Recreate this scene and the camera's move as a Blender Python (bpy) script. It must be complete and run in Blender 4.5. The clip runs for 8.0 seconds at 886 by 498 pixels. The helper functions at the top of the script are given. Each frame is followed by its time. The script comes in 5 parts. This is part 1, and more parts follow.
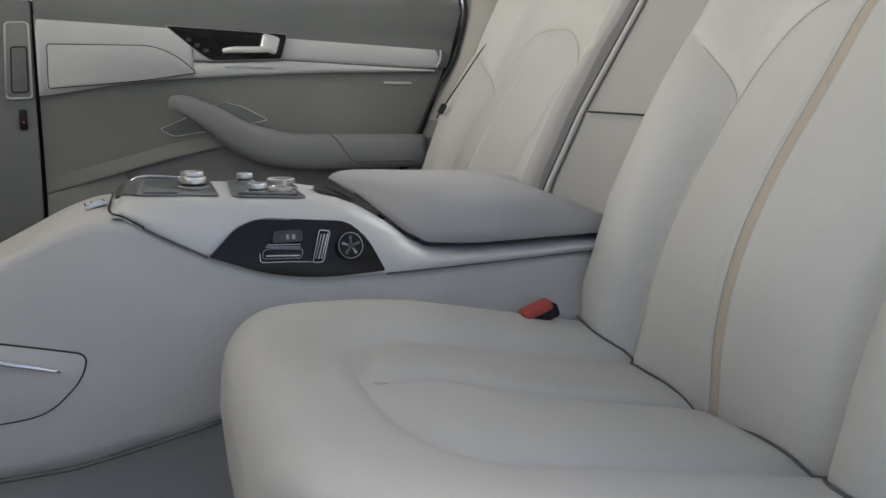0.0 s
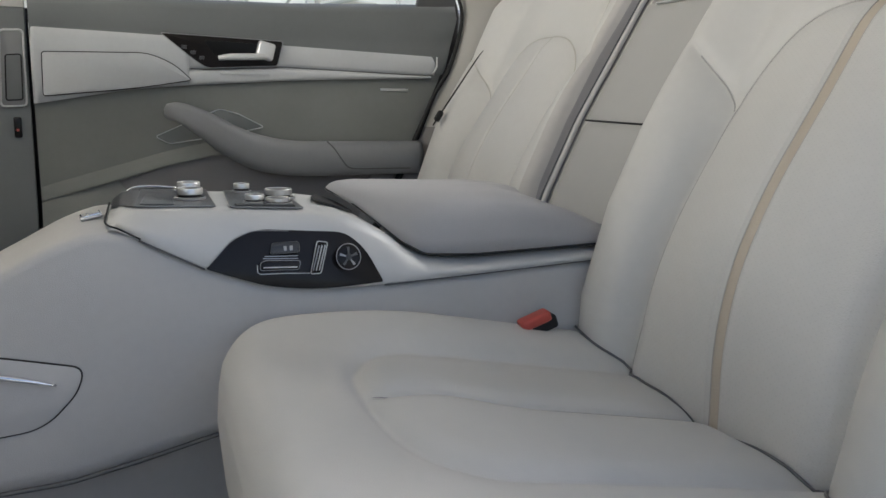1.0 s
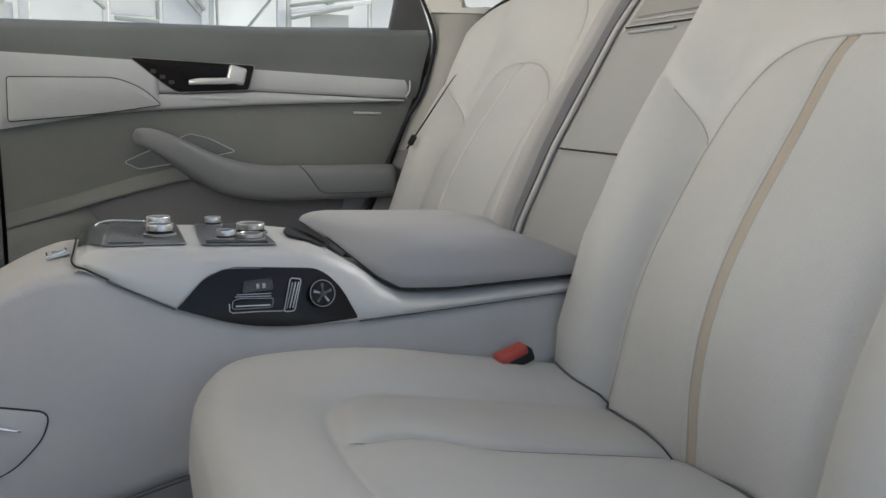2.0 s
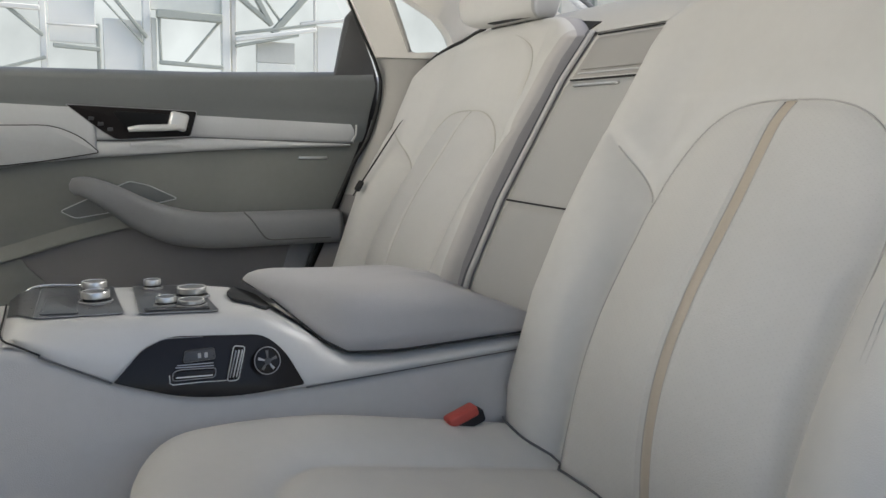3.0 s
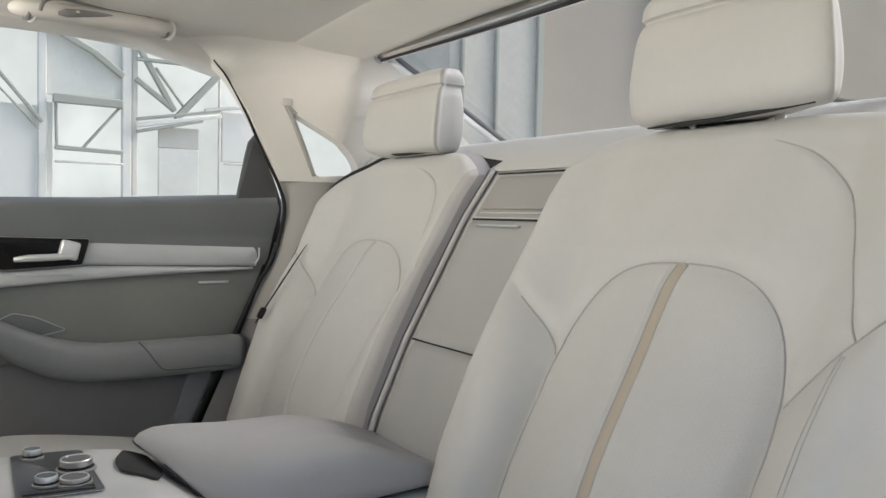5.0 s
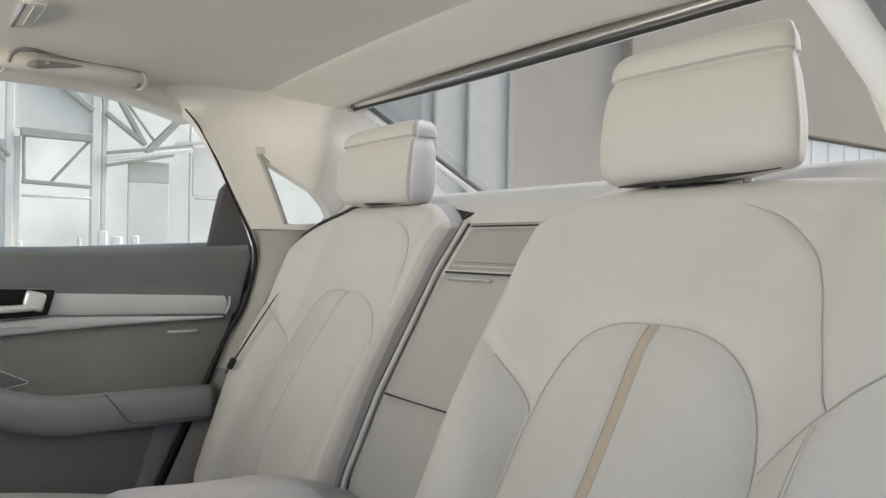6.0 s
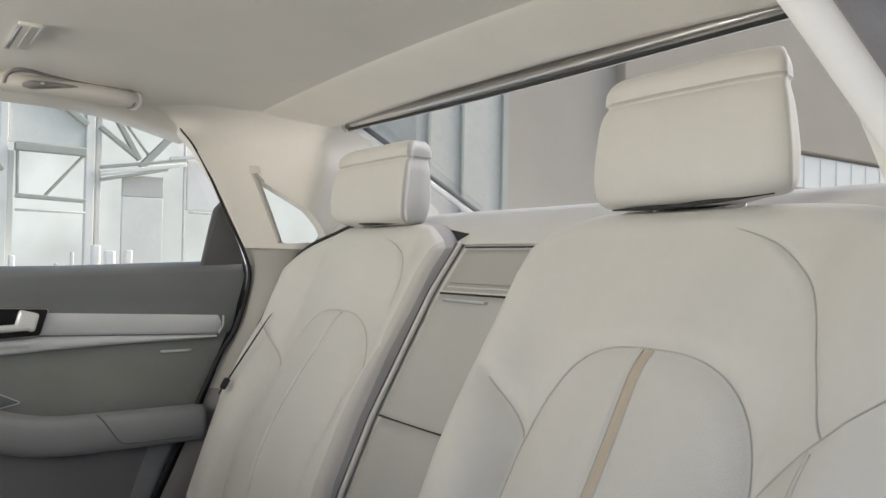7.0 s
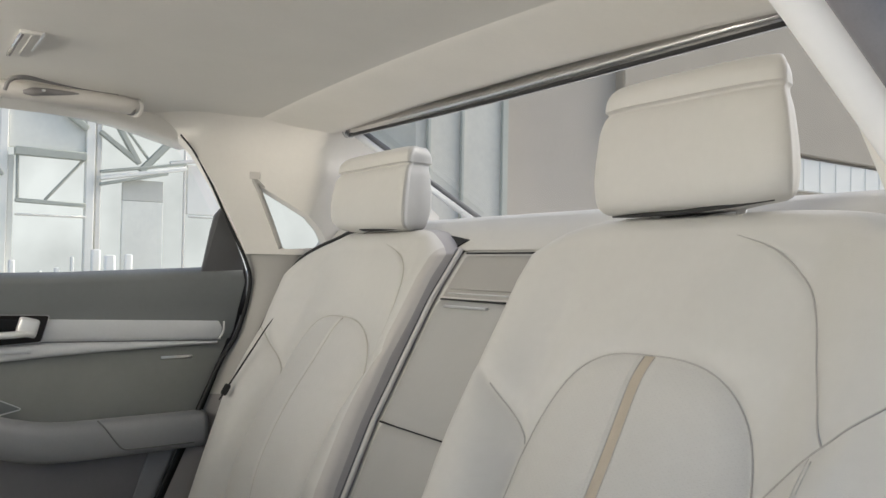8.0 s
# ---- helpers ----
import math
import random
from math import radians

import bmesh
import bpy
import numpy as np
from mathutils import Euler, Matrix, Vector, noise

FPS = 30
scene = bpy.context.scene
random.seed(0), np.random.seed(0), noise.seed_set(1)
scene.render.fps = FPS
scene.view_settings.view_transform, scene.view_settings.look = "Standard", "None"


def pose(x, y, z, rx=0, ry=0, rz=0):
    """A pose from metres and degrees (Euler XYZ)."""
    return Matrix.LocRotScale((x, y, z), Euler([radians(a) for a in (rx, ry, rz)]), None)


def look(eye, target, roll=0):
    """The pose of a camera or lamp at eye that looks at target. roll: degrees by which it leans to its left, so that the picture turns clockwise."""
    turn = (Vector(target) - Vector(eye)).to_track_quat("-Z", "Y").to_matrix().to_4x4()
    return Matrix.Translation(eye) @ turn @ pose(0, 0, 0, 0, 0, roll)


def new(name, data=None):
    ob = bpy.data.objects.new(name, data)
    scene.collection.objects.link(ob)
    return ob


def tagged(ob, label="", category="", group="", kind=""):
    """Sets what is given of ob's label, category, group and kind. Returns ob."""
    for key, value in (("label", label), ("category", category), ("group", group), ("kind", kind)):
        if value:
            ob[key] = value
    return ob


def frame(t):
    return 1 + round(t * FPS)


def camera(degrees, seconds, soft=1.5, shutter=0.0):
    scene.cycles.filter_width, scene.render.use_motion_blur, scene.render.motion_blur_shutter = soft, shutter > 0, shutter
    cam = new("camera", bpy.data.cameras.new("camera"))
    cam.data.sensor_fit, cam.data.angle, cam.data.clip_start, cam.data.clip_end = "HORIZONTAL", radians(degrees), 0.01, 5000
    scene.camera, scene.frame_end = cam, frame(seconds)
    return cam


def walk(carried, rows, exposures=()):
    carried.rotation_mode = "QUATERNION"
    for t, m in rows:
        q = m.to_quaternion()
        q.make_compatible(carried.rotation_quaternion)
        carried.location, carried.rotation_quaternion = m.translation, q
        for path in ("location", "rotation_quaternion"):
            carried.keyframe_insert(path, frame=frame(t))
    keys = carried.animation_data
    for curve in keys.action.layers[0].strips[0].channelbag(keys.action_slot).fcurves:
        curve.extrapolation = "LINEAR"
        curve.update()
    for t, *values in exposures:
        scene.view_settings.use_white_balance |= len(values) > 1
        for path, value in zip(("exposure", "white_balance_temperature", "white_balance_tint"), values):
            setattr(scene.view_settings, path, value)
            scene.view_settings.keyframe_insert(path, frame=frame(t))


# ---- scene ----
cam = camera(58.0, 8.0)
EXPOSURE = 0.55
PATH = [
    (0, (0.108, 0.163, 0.995), (0.79, 2.004, 0.61), 1.4),
    (0.5, (0.107, 0.165, 0.998), (0.79, 2.005, 0.614), 1.4),
    (1, (0.106, 0.17, 1.004), (0.8, 2.007, 0.626), 1.4),
    (2.5, (0.111, 0.193, 1.051), (0.924, 1.992, 0.728), 1.3),
    (3, (0.116, 0.202, 1.073), (0.993, 1.976, 0.787), 1.2),
    (3.5, (0.121, 0.207, 1.096), (1.053, 1.96, 0.848), 1.1),
    (4, (0.123, 0.213, 1.121), (1.113, 1.94, 0.927), 1.1),
    (4.5, (0.124, 0.213, 1.143), (1.162, 1.917, 1.003), 1.0),
    (5, (0.126, 0.216, 1.165), (1.209, 1.895, 1.084), 1.1),
    (6.5, (0.127, 0.219, 1.206), (1.277, 1.854, 1.231), 1.0),
    (7, (0.126, 0.219, 1.209), (1.277, 1.854, 1.247), 1.1),
    (7.5, (0.124, 0.218, 1.211), (1.275, 1.853, 1.254), 1.1),
    (8, (0.124, 0.218, 1.213), (1.275, 1.853, 1.26), 1.0),
]
walk(cam, [(t, look(eye, target, roll)) for t, eye, target, roll in PATH], [(0, EXPOSURE, 6150, 10), (3.5, EXPOSURE, 6200, 10), (6.5, EXPOSURE - 0.05, 6290, 10), (8, EXPOSURE - 0.05, 6300, 10)])

# ---- world and light ----
world = bpy.data.worlds.new("sky")
scene.world = world
world.use_nodes = True
wn = world.node_tree
sky = wn.nodes.new("ShaderNodeTexSky")
sky.sky_type, sky.sun_disc = "NISHITA", False
SUN_UP, SUN_ROUND = radians(40), radians(103)
sky.sun_elevation, sky.sun_rotation = SUN_UP, SUN_ROUND
sky.air_density, sky.dust_density, sky.ozone_density = 1.0, 2.5, 1.2
wn.links.new(sky.outputs[0], wn.nodes["Background"].inputs[0])
wn.nodes["Background"].inputs[1].default_value = 0.12

sun = new("sun", bpy.data.lights.new("sun", "SUN"))
sun.data.energy, sun.data.angle, sun.data.color = 1.7, radians(25), (1.0, 0.97, 0.93)
aim = Vector((math.sin(SUN_ROUND) * math.cos(SUN_UP), math.cos(SUN_ROUND) * math.cos(SUN_UP), math.sin(SUN_UP)))
sun.matrix_world = look(aim * 30, (0, 0, 0))

# added area lamp standing in for sky light through the unseen windscreen
screen = new("windscreen_fill", bpy.data.lights.new("windscreen_fill", "AREA"))
screen.data.shape, screen.data.size, screen.data.size_y = "RECTANGLE", 1.25, 0.6
screen.data.energy, screen.data.color = 48.0, (1.0, 0.925, 0.79)
screen.matrix_world = look((-1.15, 1.30, 1.32), (0.8, 1.65, 1.08))
# added fill lamp at the unseen front side window, to lift the far seat
side_fill = new("front_window_fill", bpy.data.lights.new("front_window_fill", "AREA"))
side_fill.data.shape, side_fill.data.size, side_fill.data.size_y = "RECTANGLE", 0.30, 0.22
side_fill.data.energy, side_fill.data.color = 0.45, (0.95, 0.975, 1.0)
side_fill.matrix_world = look((-0.42, 0.46, 1.37), (0.8, 1.6, 1.05))


# ---- materials ----
def material(name, colour, rough=0.5, metal=0.0, vary=0.06, scale=9.0, grain=0.0, grain_scale=400.0, coat=0.0, spec=0.5, cells=False, sheen=0.0):
    """Procedural surface: base colour with large and small variation, fine relief."""
    m = bpy.data.materials.new(name)
    m.use_nodes = True
    t, b = m.node_tree, m.node_tree.nodes["Principled BSDF"]
    co = t.nodes.new("ShaderNodeTexCoord")
    big = t.nodes.new("ShaderNodeTexNoise")
    big.inputs["Scale"].default_value, big.inputs["Detail"].default_value = scale, 4
    small = t.nodes.new("ShaderNodeTexNoise")
    small.inputs["Scale"].default_value, small.inputs["Detail"].default_value = scale * 14, 3
    for n in (big, small):
        t.links.new(co.outputs["Object"], n.inputs["Vector"])
    add = t.nodes.new("ShaderNodeMath")
    add.operation = "MULTIPLY_ADD"
    add.inputs[1].default_value = 0.45
    t.links.new(small.outputs["Fac"], add.inputs[0])
    t.links.new(big.outputs["Fac"], add.inputs[2])
    ramp = t.nodes.new("ShaderNodeMapRange")
    ramp.inputs["From Min"].default_value, ramp.inputs["From Max"].default_value = 0.42, 1.02
    ramp.inputs["To Min"].default_value, ramp.inputs["To Max"].default_value = 1 - vary, 1 + vary
    t.links.new(add.outputs[0], ramp.inputs["Value"])
    mul = t.nodes.new("ShaderNodeVectorMath")
    mul.operation = "SCALE"
    mul.inputs[0].default_value = colour
    t.links.new(ramp.outputs[0], mul.inputs["Scale"])
    t.links.new(mul.outputs[0], b.inputs["Base Color"])
    rr = t.nodes.new("ShaderNodeMapRange")
    rr.inputs["To Min"].default_value, rr.inputs["To Max"].default_value = max(0.02, rough - 0.07), min(1, rough + 0.07)
    t.links.new(small.outputs["Fac"], rr.inputs["Value"])
    t.links.new(rr.outputs[0], b.inputs["Roughness"])
    b.inputs["Metallic"].default_value = metal
    b.inputs["Coat Weight"].default_value = coat
    b.inputs["Specular IOR Level"].default_value = spec
    b.inputs["Sheen Weight"].default_value = sheen
    if grain:
        if cells:
            g = t.nodes.new("ShaderNodeTexVoronoi")
            g.feature = "DISTANCE_TO_EDGE"
            out = g.outputs["Distance"]
        else:
            g = t.nodes.new("ShaderNodeTexNoise")
            g.inputs["Detail"].default_value = 3
            out = g.outputs["Fac"]
        g.inputs["Scale"].default_value = grain_scale
        t.links.new(co.outputs["Object"], g.inputs["Vector"])
        bump = t.nodes.new("ShaderNodeBump")
        bump.inputs["Strength"].default_value, bump.inputs["Distance"].default_value = grain, 0.001
        t.links.new(out, bump.inputs["Height"])
        t.links.new(bump.outputs[0], b.inputs["Normal"])
    return m


LEATHER = material("seat_leather", (0.585, 0.572, 0.543), 0.50, vary=0.04, scale=6, grain=0.25, grain_scale=500, cells=True)
# seam and crease tubes: the grooves' shade is put into these darker colours
SEAM_PALE = material("pale_seam_line", (0.47, 0.45, 0.40), 0.7, vary=0.08, scale=40)
CREASE = material("crease_shade", (0.29, 0.282, 0.275), 0.75, vary=0.08, scale=40)
SEAM = material("seam_shade", (0.42, 0.405, 0.385), 0.7, vary=0.08, scale=40)
PERFORATED = material("perforated_leather", (0.595, 0.582, 0.555), 0.52, vary=0.04, scale=7, grain=0.4, grain_scale=420, cells=True)
PIPING = material("tan_piping", (0.49, 0.425, 0.34), 0.5, vary=0.05, scale=20, grain=0.2, grain_scale=600, cells=True)
PAD_LEATHER = material("armrest_leather", (0.40, 0.395, 0.40), 0.5, vary=0.04, scale=8, grain=0.3, grain_scale=520, cells=True)
CONSOLE_LEATHER = material("console_leather", (0.53, 0.518, 0.506), 0.55, vary=0.05, scale=7, grain=0.3, grain_scale=480, cells=True)
SATIN = material("satin_trim", (0.58, 0.58, 0.575), 0.42, metal=0.1, vary=0.03, scale=12, grain=0.05, grain_scale=250)
DOOR_LEATHER = material("door_leather", (0.230, 0.235, 0.220), 0.55, vary=0.07, scale=6, grain=0.3, grain_scale=450, cells=True)
DOOR_DARK = material("door_top_leather", (0.180, 0.189, 0.190), 0.5, vary=0.06, scale=7, grain=0.3, grain_scale=450, cells=True)
ARM_LEATHER = material("door_armrest_leather", (0.262, 0.265, 0.272), 0.5, vary=0.06, scale=8, grain=0.3, grain_scale=450, cells=True)
DOOR_TRIM = material("door_trim_panel", (0.57, 0.58, 0.59), 0.36, vary=0.05, scale=10, grain=0.1, grain_scale=200)
GLOSS_BLACK = material("gloss_black", (0.015, 0.013, 0.013), 0.24, vary=0.06, scale=8, spec=0.26)
SILVER = material("satin_silver", (0.74, 0.74, 0.73), 0.34, metal=0.35, vary=0.03, scale=30)
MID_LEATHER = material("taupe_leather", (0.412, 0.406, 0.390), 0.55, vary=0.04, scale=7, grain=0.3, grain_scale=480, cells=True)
DEEP_BLACK = material("deep_black", (0.006, 0.006, 0.006), 0.35, vary=0.1, scale=30, spec=0.2)
RUBBER = material("black_rubber", (0.018, 0.018, 0.018), 0.75, vary=0.1, scale=30)
GREY_RUBBER = material("grey_rubber", (0.215, 0.21, 0.225), 0.55, vary=0.12, scale=25, grain=0.15, grain_scale=400)
CHROME = material("chrome", (0.85, 0.85, 0.86), 0.12, metal=1.0, vary=0.02, scale=30)
BRUSHED = material("brushed_aluminium", (0.72, 0.72, 0.71), 0.3, metal=0.9, vary=0.04, scale=40)
GREY_PLASTIC = material("dark_grey_plastic", (0.12, 0.12, 0.122), 0.4, vary=0.08, scale=18, grain=0.1, grain_scale=500)
KNOB_FIELD = material("knob_field_plastic", (0.055, 0.055, 0.058), 0.3, vary=0.1, scale=25)
RED_PLASTIC = material("red_plastic", (0.50, 0.085, 0.065), 0.4, vary=0.1, scale=25)
CARPET = material("grey_carpet", (0.27, 0.275, 0.29), 0.95, vary=0.18, scale=60, grain=0.9, grain_scale=700, sheen=0.3)
HEADLINER = material("headliner_cloth", (0.69, 0.665, 0.61), 0.9, vary=0.03, scale=8, grain=0.4, grain_scale=900, sheen=0.2)
# same cloth as the roof lining, lightened for the light that falls on pillars
PILLAR = material("lightened_pillar_cloth", (0.80, 0.77, 0.715), 0.85, vary=0.03, scale=8, grain=0.35, grain_scale=900)
DARK_TAUPE = material("dark_taupe", (0.23, 0.217, 0.212), 0.55, vary=0.05, scale=10, grain=0.2, grain_scale=500)
# far seat's taupe sides; shade of the gap beside them is in the colour
SEAT_SIDE = material("shaded_seat_side", (0.34, 0.322, 0.318), 0.55, vary=0.05, scale=10, grain=0.2, grain_scale=500)
EDGE_LEATHER = material("taupe_edge_leather", (0.49, 0.465, 0.44), 0.55, vary=0.05, scale=10, grain=0.2, grain_scale=500)
LOWER_TRIM = material("lower_pillar_plastic", (0.38, 0.366, 0.342), 0.6, vary=0.04, scale=10, grain=0.2, grain_scale=500)
# whiter than the pillar cloth: daylight on the strip is put into its colour
OPENING_BRIGHT = material("brightened_opening", (0.93, 0.925, 0.92), 0.35, vary=0.02, scale=6, coat=0.3)
PAINT = material("car_paint", (0.55, 0.56, 0.57), 0.25, metal=0.5, vary=0.02, scale=4, coat=0.6)
WHITE_PANEL = material("white_facade", (0.92, 0.89, 0.81), 0.6, vary=0.05, scale=0.4, spec=0.2)
PALE_STEEL = material("pale_steel", (0.84, 0.80, 0.72), 0.65, vary=0.07, scale=0.8, spec=0.2)
GREY_STEEL = material("grey_steel", (0.48, 0.485, 0.42), 0.65, vary=0.1, scale=0.8, spec=0.2)
BEIGE_WALL = material("beige_stone_facade", (0.47, 0.41, 0.335), 0.8, vary=0.06, scale=0.5, grain=0.2, grain_scale=20)
PILLAR_LOW = material("lower_pillar_cloth", (0.43, 0.415, 0.385), 0.7, vary=0.04, scale=10, grain=0.2, grain_scale=500)
FACADE_PANEL = material("facade_panel", (0.88, 0.86, 0.77), 0.65, vary=0.07, scale=0.8, spec=0.2)
GREY_CLADDING = material("grey_cladding", (0.66, 0.64, 0.57), 0.7, vary=0.06, scale=0.8, spec=0.2)
GRIP = material("grip_plastic", (0.62, 0.59, 0.545), 0.55, vary=0.04, scale=14, grain=0.15, grain_scale=500)
POCKET = material("pocket_lining", (0.235, 0.226, 0.228), 0.75, vary=0.06, scale=9, grain=0.3, grain_scale=500)
BLIND_METAL = material("satin_aluminium", (0.66, 0.65, 0.64), 0.24, metal=1.0, vary=0.05, scale=30)
DULL_METAL = material("dull_metal", (0.42, 0.42, 0.43), 0.4, metal=0.7, vary=0.06, scale=40)
GREY_WALL = material("grey_stone_facade", (0.43, 0.37, 0.29), 0.8, vary=0.06, scale=0.5, grain=0.2, grain_scale=20)
PAVING = material("pale_paving", (0.48, 0.475, 0.455), 0.85, vary=0.12, scale=0.7, grain=0.4, grain_scale=60)
BLUE_PANE = material("blue_glass_facade", (0.66, 0.63, 0.55), 0.5, vary=0.10, scale=0.5, spec=0.15)


def glass(name, tint):
    m = bpy.data.materials.new(name)
    m.use_nodes = True
    t = m.node_tree
    t.nodes.remove(t.nodes["Principled BSDF"])
    clear, gloss, mix, fres = (t.nodes.new(k) for k in ("ShaderNodeBsdfTransparent", "ShaderNodeBsdfGlossy", "ShaderNodeMixShader", "ShaderNodeFresnel"))
    clear.inputs["Color"].default_value = (*tint, 1)
    gloss.inputs["Roughness"].default_value = 0.02
    fres.inputs["IOR"].default_value = 1.25
    t.links.new(fres.outputs[0], mix.inputs[0])
    t.links.new(clear.outputs[0], mix.inputs[1])
    t.links.new(gloss.outputs[0], mix.inputs[2])
    t.links.new(mix.outputs[0], t.nodes["Material Output"].inputs["Surface"])
    return m


def perforate(m, pitch=0.0045):
    """Adds rows of fine punched holes to a leather."""
    t, b = m.node_tree, m.node_tree.nodes["Principled BSDF"]
    co = t.nodes.new("ShaderNodeTexCoord")
    sep = t.nodes.new("ShaderNodeSeparateXYZ")
    t.links.new(co.outputs["Object"], sep.inputs[0])
    along = t.nodes.new("ShaderNodeMath")
    t.links.new(sep.outputs["X"], along.inputs[0])
    t.links.new(sep.outputs["Z"], along.inputs[1])
    waves = []
    for source in (sep.outputs["Y"], along.outputs[0]):
        k = t.nodes.new("ShaderNodeMath")
        k.operation = "MULTIPLY"
        k.inputs[1].default_value = math.pi / pitch
        s = t.nodes.new("ShaderNodeMath")
        s.operation = "SINE"
        t.links.new(source, k.inputs[0])
        t.links.new(k.outputs[0], s.inputs[0])
        waves.append(s)
    dots = t.nodes.new("ShaderNodeMath")
    dots.operation = "MULTIPLY"
    t.links.new(waves[0].outputs[0], dots.inputs[0])
    t.links.new(waves[1].outputs[0], dots.inputs[1])
    fac = t.nodes.new("ShaderNodeMapRange")
    fac.inputs["From Min"].default_value, fac.inputs["From Max"].default_value = 0.72, 0.92
    fac.inputs["To Min"].default_value, fac.inputs["To Max"].default_value = 1.0, 0.945
    t.links.new(dots.outputs[0], fac.inputs["Value"])
    scale = t.nodes.new("ShaderNodeVectorMath")
    scale.operation = "SCALE"
    t.links.new(b.inputs["Base Color"].links[0].from_socket, scale.inputs[0])
    t.links.new(fac.outputs[0], scale.inputs["Scale"])
    t.links.new(scale.outputs[0], b.inputs["Base Color"])


perforate(PERFORATED)
GLASS = glass("window_glass", (0.96, 0.98, 0.97))


def glow_sheet(name, colour, strength):
    """A plain sheet that glows; the distance's brightness is put into emission."""
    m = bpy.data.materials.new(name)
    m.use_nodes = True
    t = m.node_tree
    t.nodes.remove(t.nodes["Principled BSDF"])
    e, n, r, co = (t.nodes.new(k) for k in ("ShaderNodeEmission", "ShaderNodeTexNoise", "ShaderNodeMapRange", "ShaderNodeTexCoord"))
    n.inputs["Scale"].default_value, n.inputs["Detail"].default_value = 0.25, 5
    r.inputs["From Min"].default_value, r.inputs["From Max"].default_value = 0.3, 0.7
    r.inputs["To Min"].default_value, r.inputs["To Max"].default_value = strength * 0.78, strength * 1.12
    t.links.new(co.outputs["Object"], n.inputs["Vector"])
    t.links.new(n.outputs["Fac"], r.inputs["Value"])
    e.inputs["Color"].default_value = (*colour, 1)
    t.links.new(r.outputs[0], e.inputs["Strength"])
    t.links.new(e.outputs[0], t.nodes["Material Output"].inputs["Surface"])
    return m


GLOW_SHEET = glow_sheet("backdrop_glow", (0.985, 1.0, 0.95), 0.57)


# ---- mesh helpers ----
def part(name, data, mat, parent=None, label=""):
    """One mesh object, from a bmesh or a mesh, under a thing or part."""
    if isinstance(data, bmesh.types.BMesh):
        me = bpy.data.meshes.new(name)
        data.normal_update()
        data.to_mesh(me)
        data.free()
    else:
        me = data
    if not me.materials:
        me.materials.append(mat)
    ob = new(name, me)
    if parent:
        ob.parent = parent
    if label:
        ob["label"] = label
    return ob


def thing(name, label, category, group="", kind=""):
    return tagged(new(name), label, category, group, kind)


def smooth(bm, angle=40):
    for f in bm.faces:
        f.smooth = True
    bm.normal_update()
    for e in bm.edges:
        e.smooth = not (len(e.link_faces) == 2 and e.calc_face_angle(0) > radians(angle))
    return bm


def grid_mesh(name, P, closed_u=False):
    """A smooth mesh from an array of points, rows by columns."""
    n, m = P.shape[:2]
    quads = []
    for i in range(n - 1):
        for j in range(m - 1 if not closed_u else m):
            k = (j + 1) % m
            quads.append((i * m + j, i * m + k, (i + 1) * m + k, (i + 1) * m + j))
    me = bpy.data.meshes.new(name)
    me.from_pydata([tuple(p) for p in P.reshape(-1, 3).tolist()], [], quads)
    me.polygons.foreach_set("use_smooth", [True] * len(me.polygons))
    me.update()
    return me


def smoothstep(a, b, x):
    t = np.clip((x - a) / (b - a), 0, 1)
    return t * t * (3 - 2 * t)


def spline(points, n):
    """n points along a smooth curve through the given ones."""
    P = np.array(points, float)
    k = len(P)
    ext = np.vstack([2 * P[0] - P[1], P, 2 * P[-1] - P[-2]])
    out = []
    for u in np.linspace(0, k - 1, n):
        i = min(int(u), k - 2)
        t = u - i
        a, b, c, d = ext[i:i + 4]
        out.append(0.5 * (2 * b + (c - a) * t + (2 * a - 5 * b + 4 * c - d) * t * t + (3 * b - a - 3 * c + d) * t ** 3))
    return np.array(out)


def tube(name, points, radius, n=40, sides=10, flat=1.0, curve=True):
    """A mesh along a curve; radius a number or one per point; closed ends."""
    C = spline(points, n) if curve else np.array(points, float)
    n = len(C)
    R = np.interp(np.linspace(0, 1, n), np.linspace(0, 1, len(np.atleast_1d(radius))), np.atleast_1d(radius)) if np.ndim(radius) else np.full(n, radius)
    T = np.gradient(C, axis=0)
    T /= np.linalg.norm(T, axis=1)[:, None] + 1e-9
    up = np.array((0, 0, 1.0)) if abs(T[:, 2]).max() < 0.95 else np.array((0, 1.0, 0))
    rows = []
    for c, t, r in zip(C, T, R):
        a = np.cross(t, up)
        a /= np.linalg.norm(a) + 1e-9
        b = np.cross(a, t)
        rows.append([c + r * (math.cos(q) * a + flat * math.sin(q) * b) for q in np.linspace(0, 2 * math.pi, sides, endpoint=False)])
    P = np.array([[C[0]] * sides] + rows + [[C[-1]] * sides])
    return grid_mesh(name, P, closed_u=True)


def rbox(size, r, place=(0, 0, 0), segments=3, turn=None):
    """A box with rounded edges as a bmesh."""
    bm = bmesh.new()
    bmesh.ops.create_cube(bm, size=1)
    bmesh.ops.scale(bm, vec=size, verts=bm.verts)
    bmesh.ops.bevel(bm, geom=list(bm.edges), offset=min(r, 0.49 * min(size)), segments=segments, affect="EDGES", profile=0.5)
    if turn:
        bmesh.ops.transform(bm, matrix=turn.to_3x3().to_4x4(), verts=bm.verts)
    bmesh.ops.translate(bm, vec=place, verts=bm.verts)
    return smooth(bm)


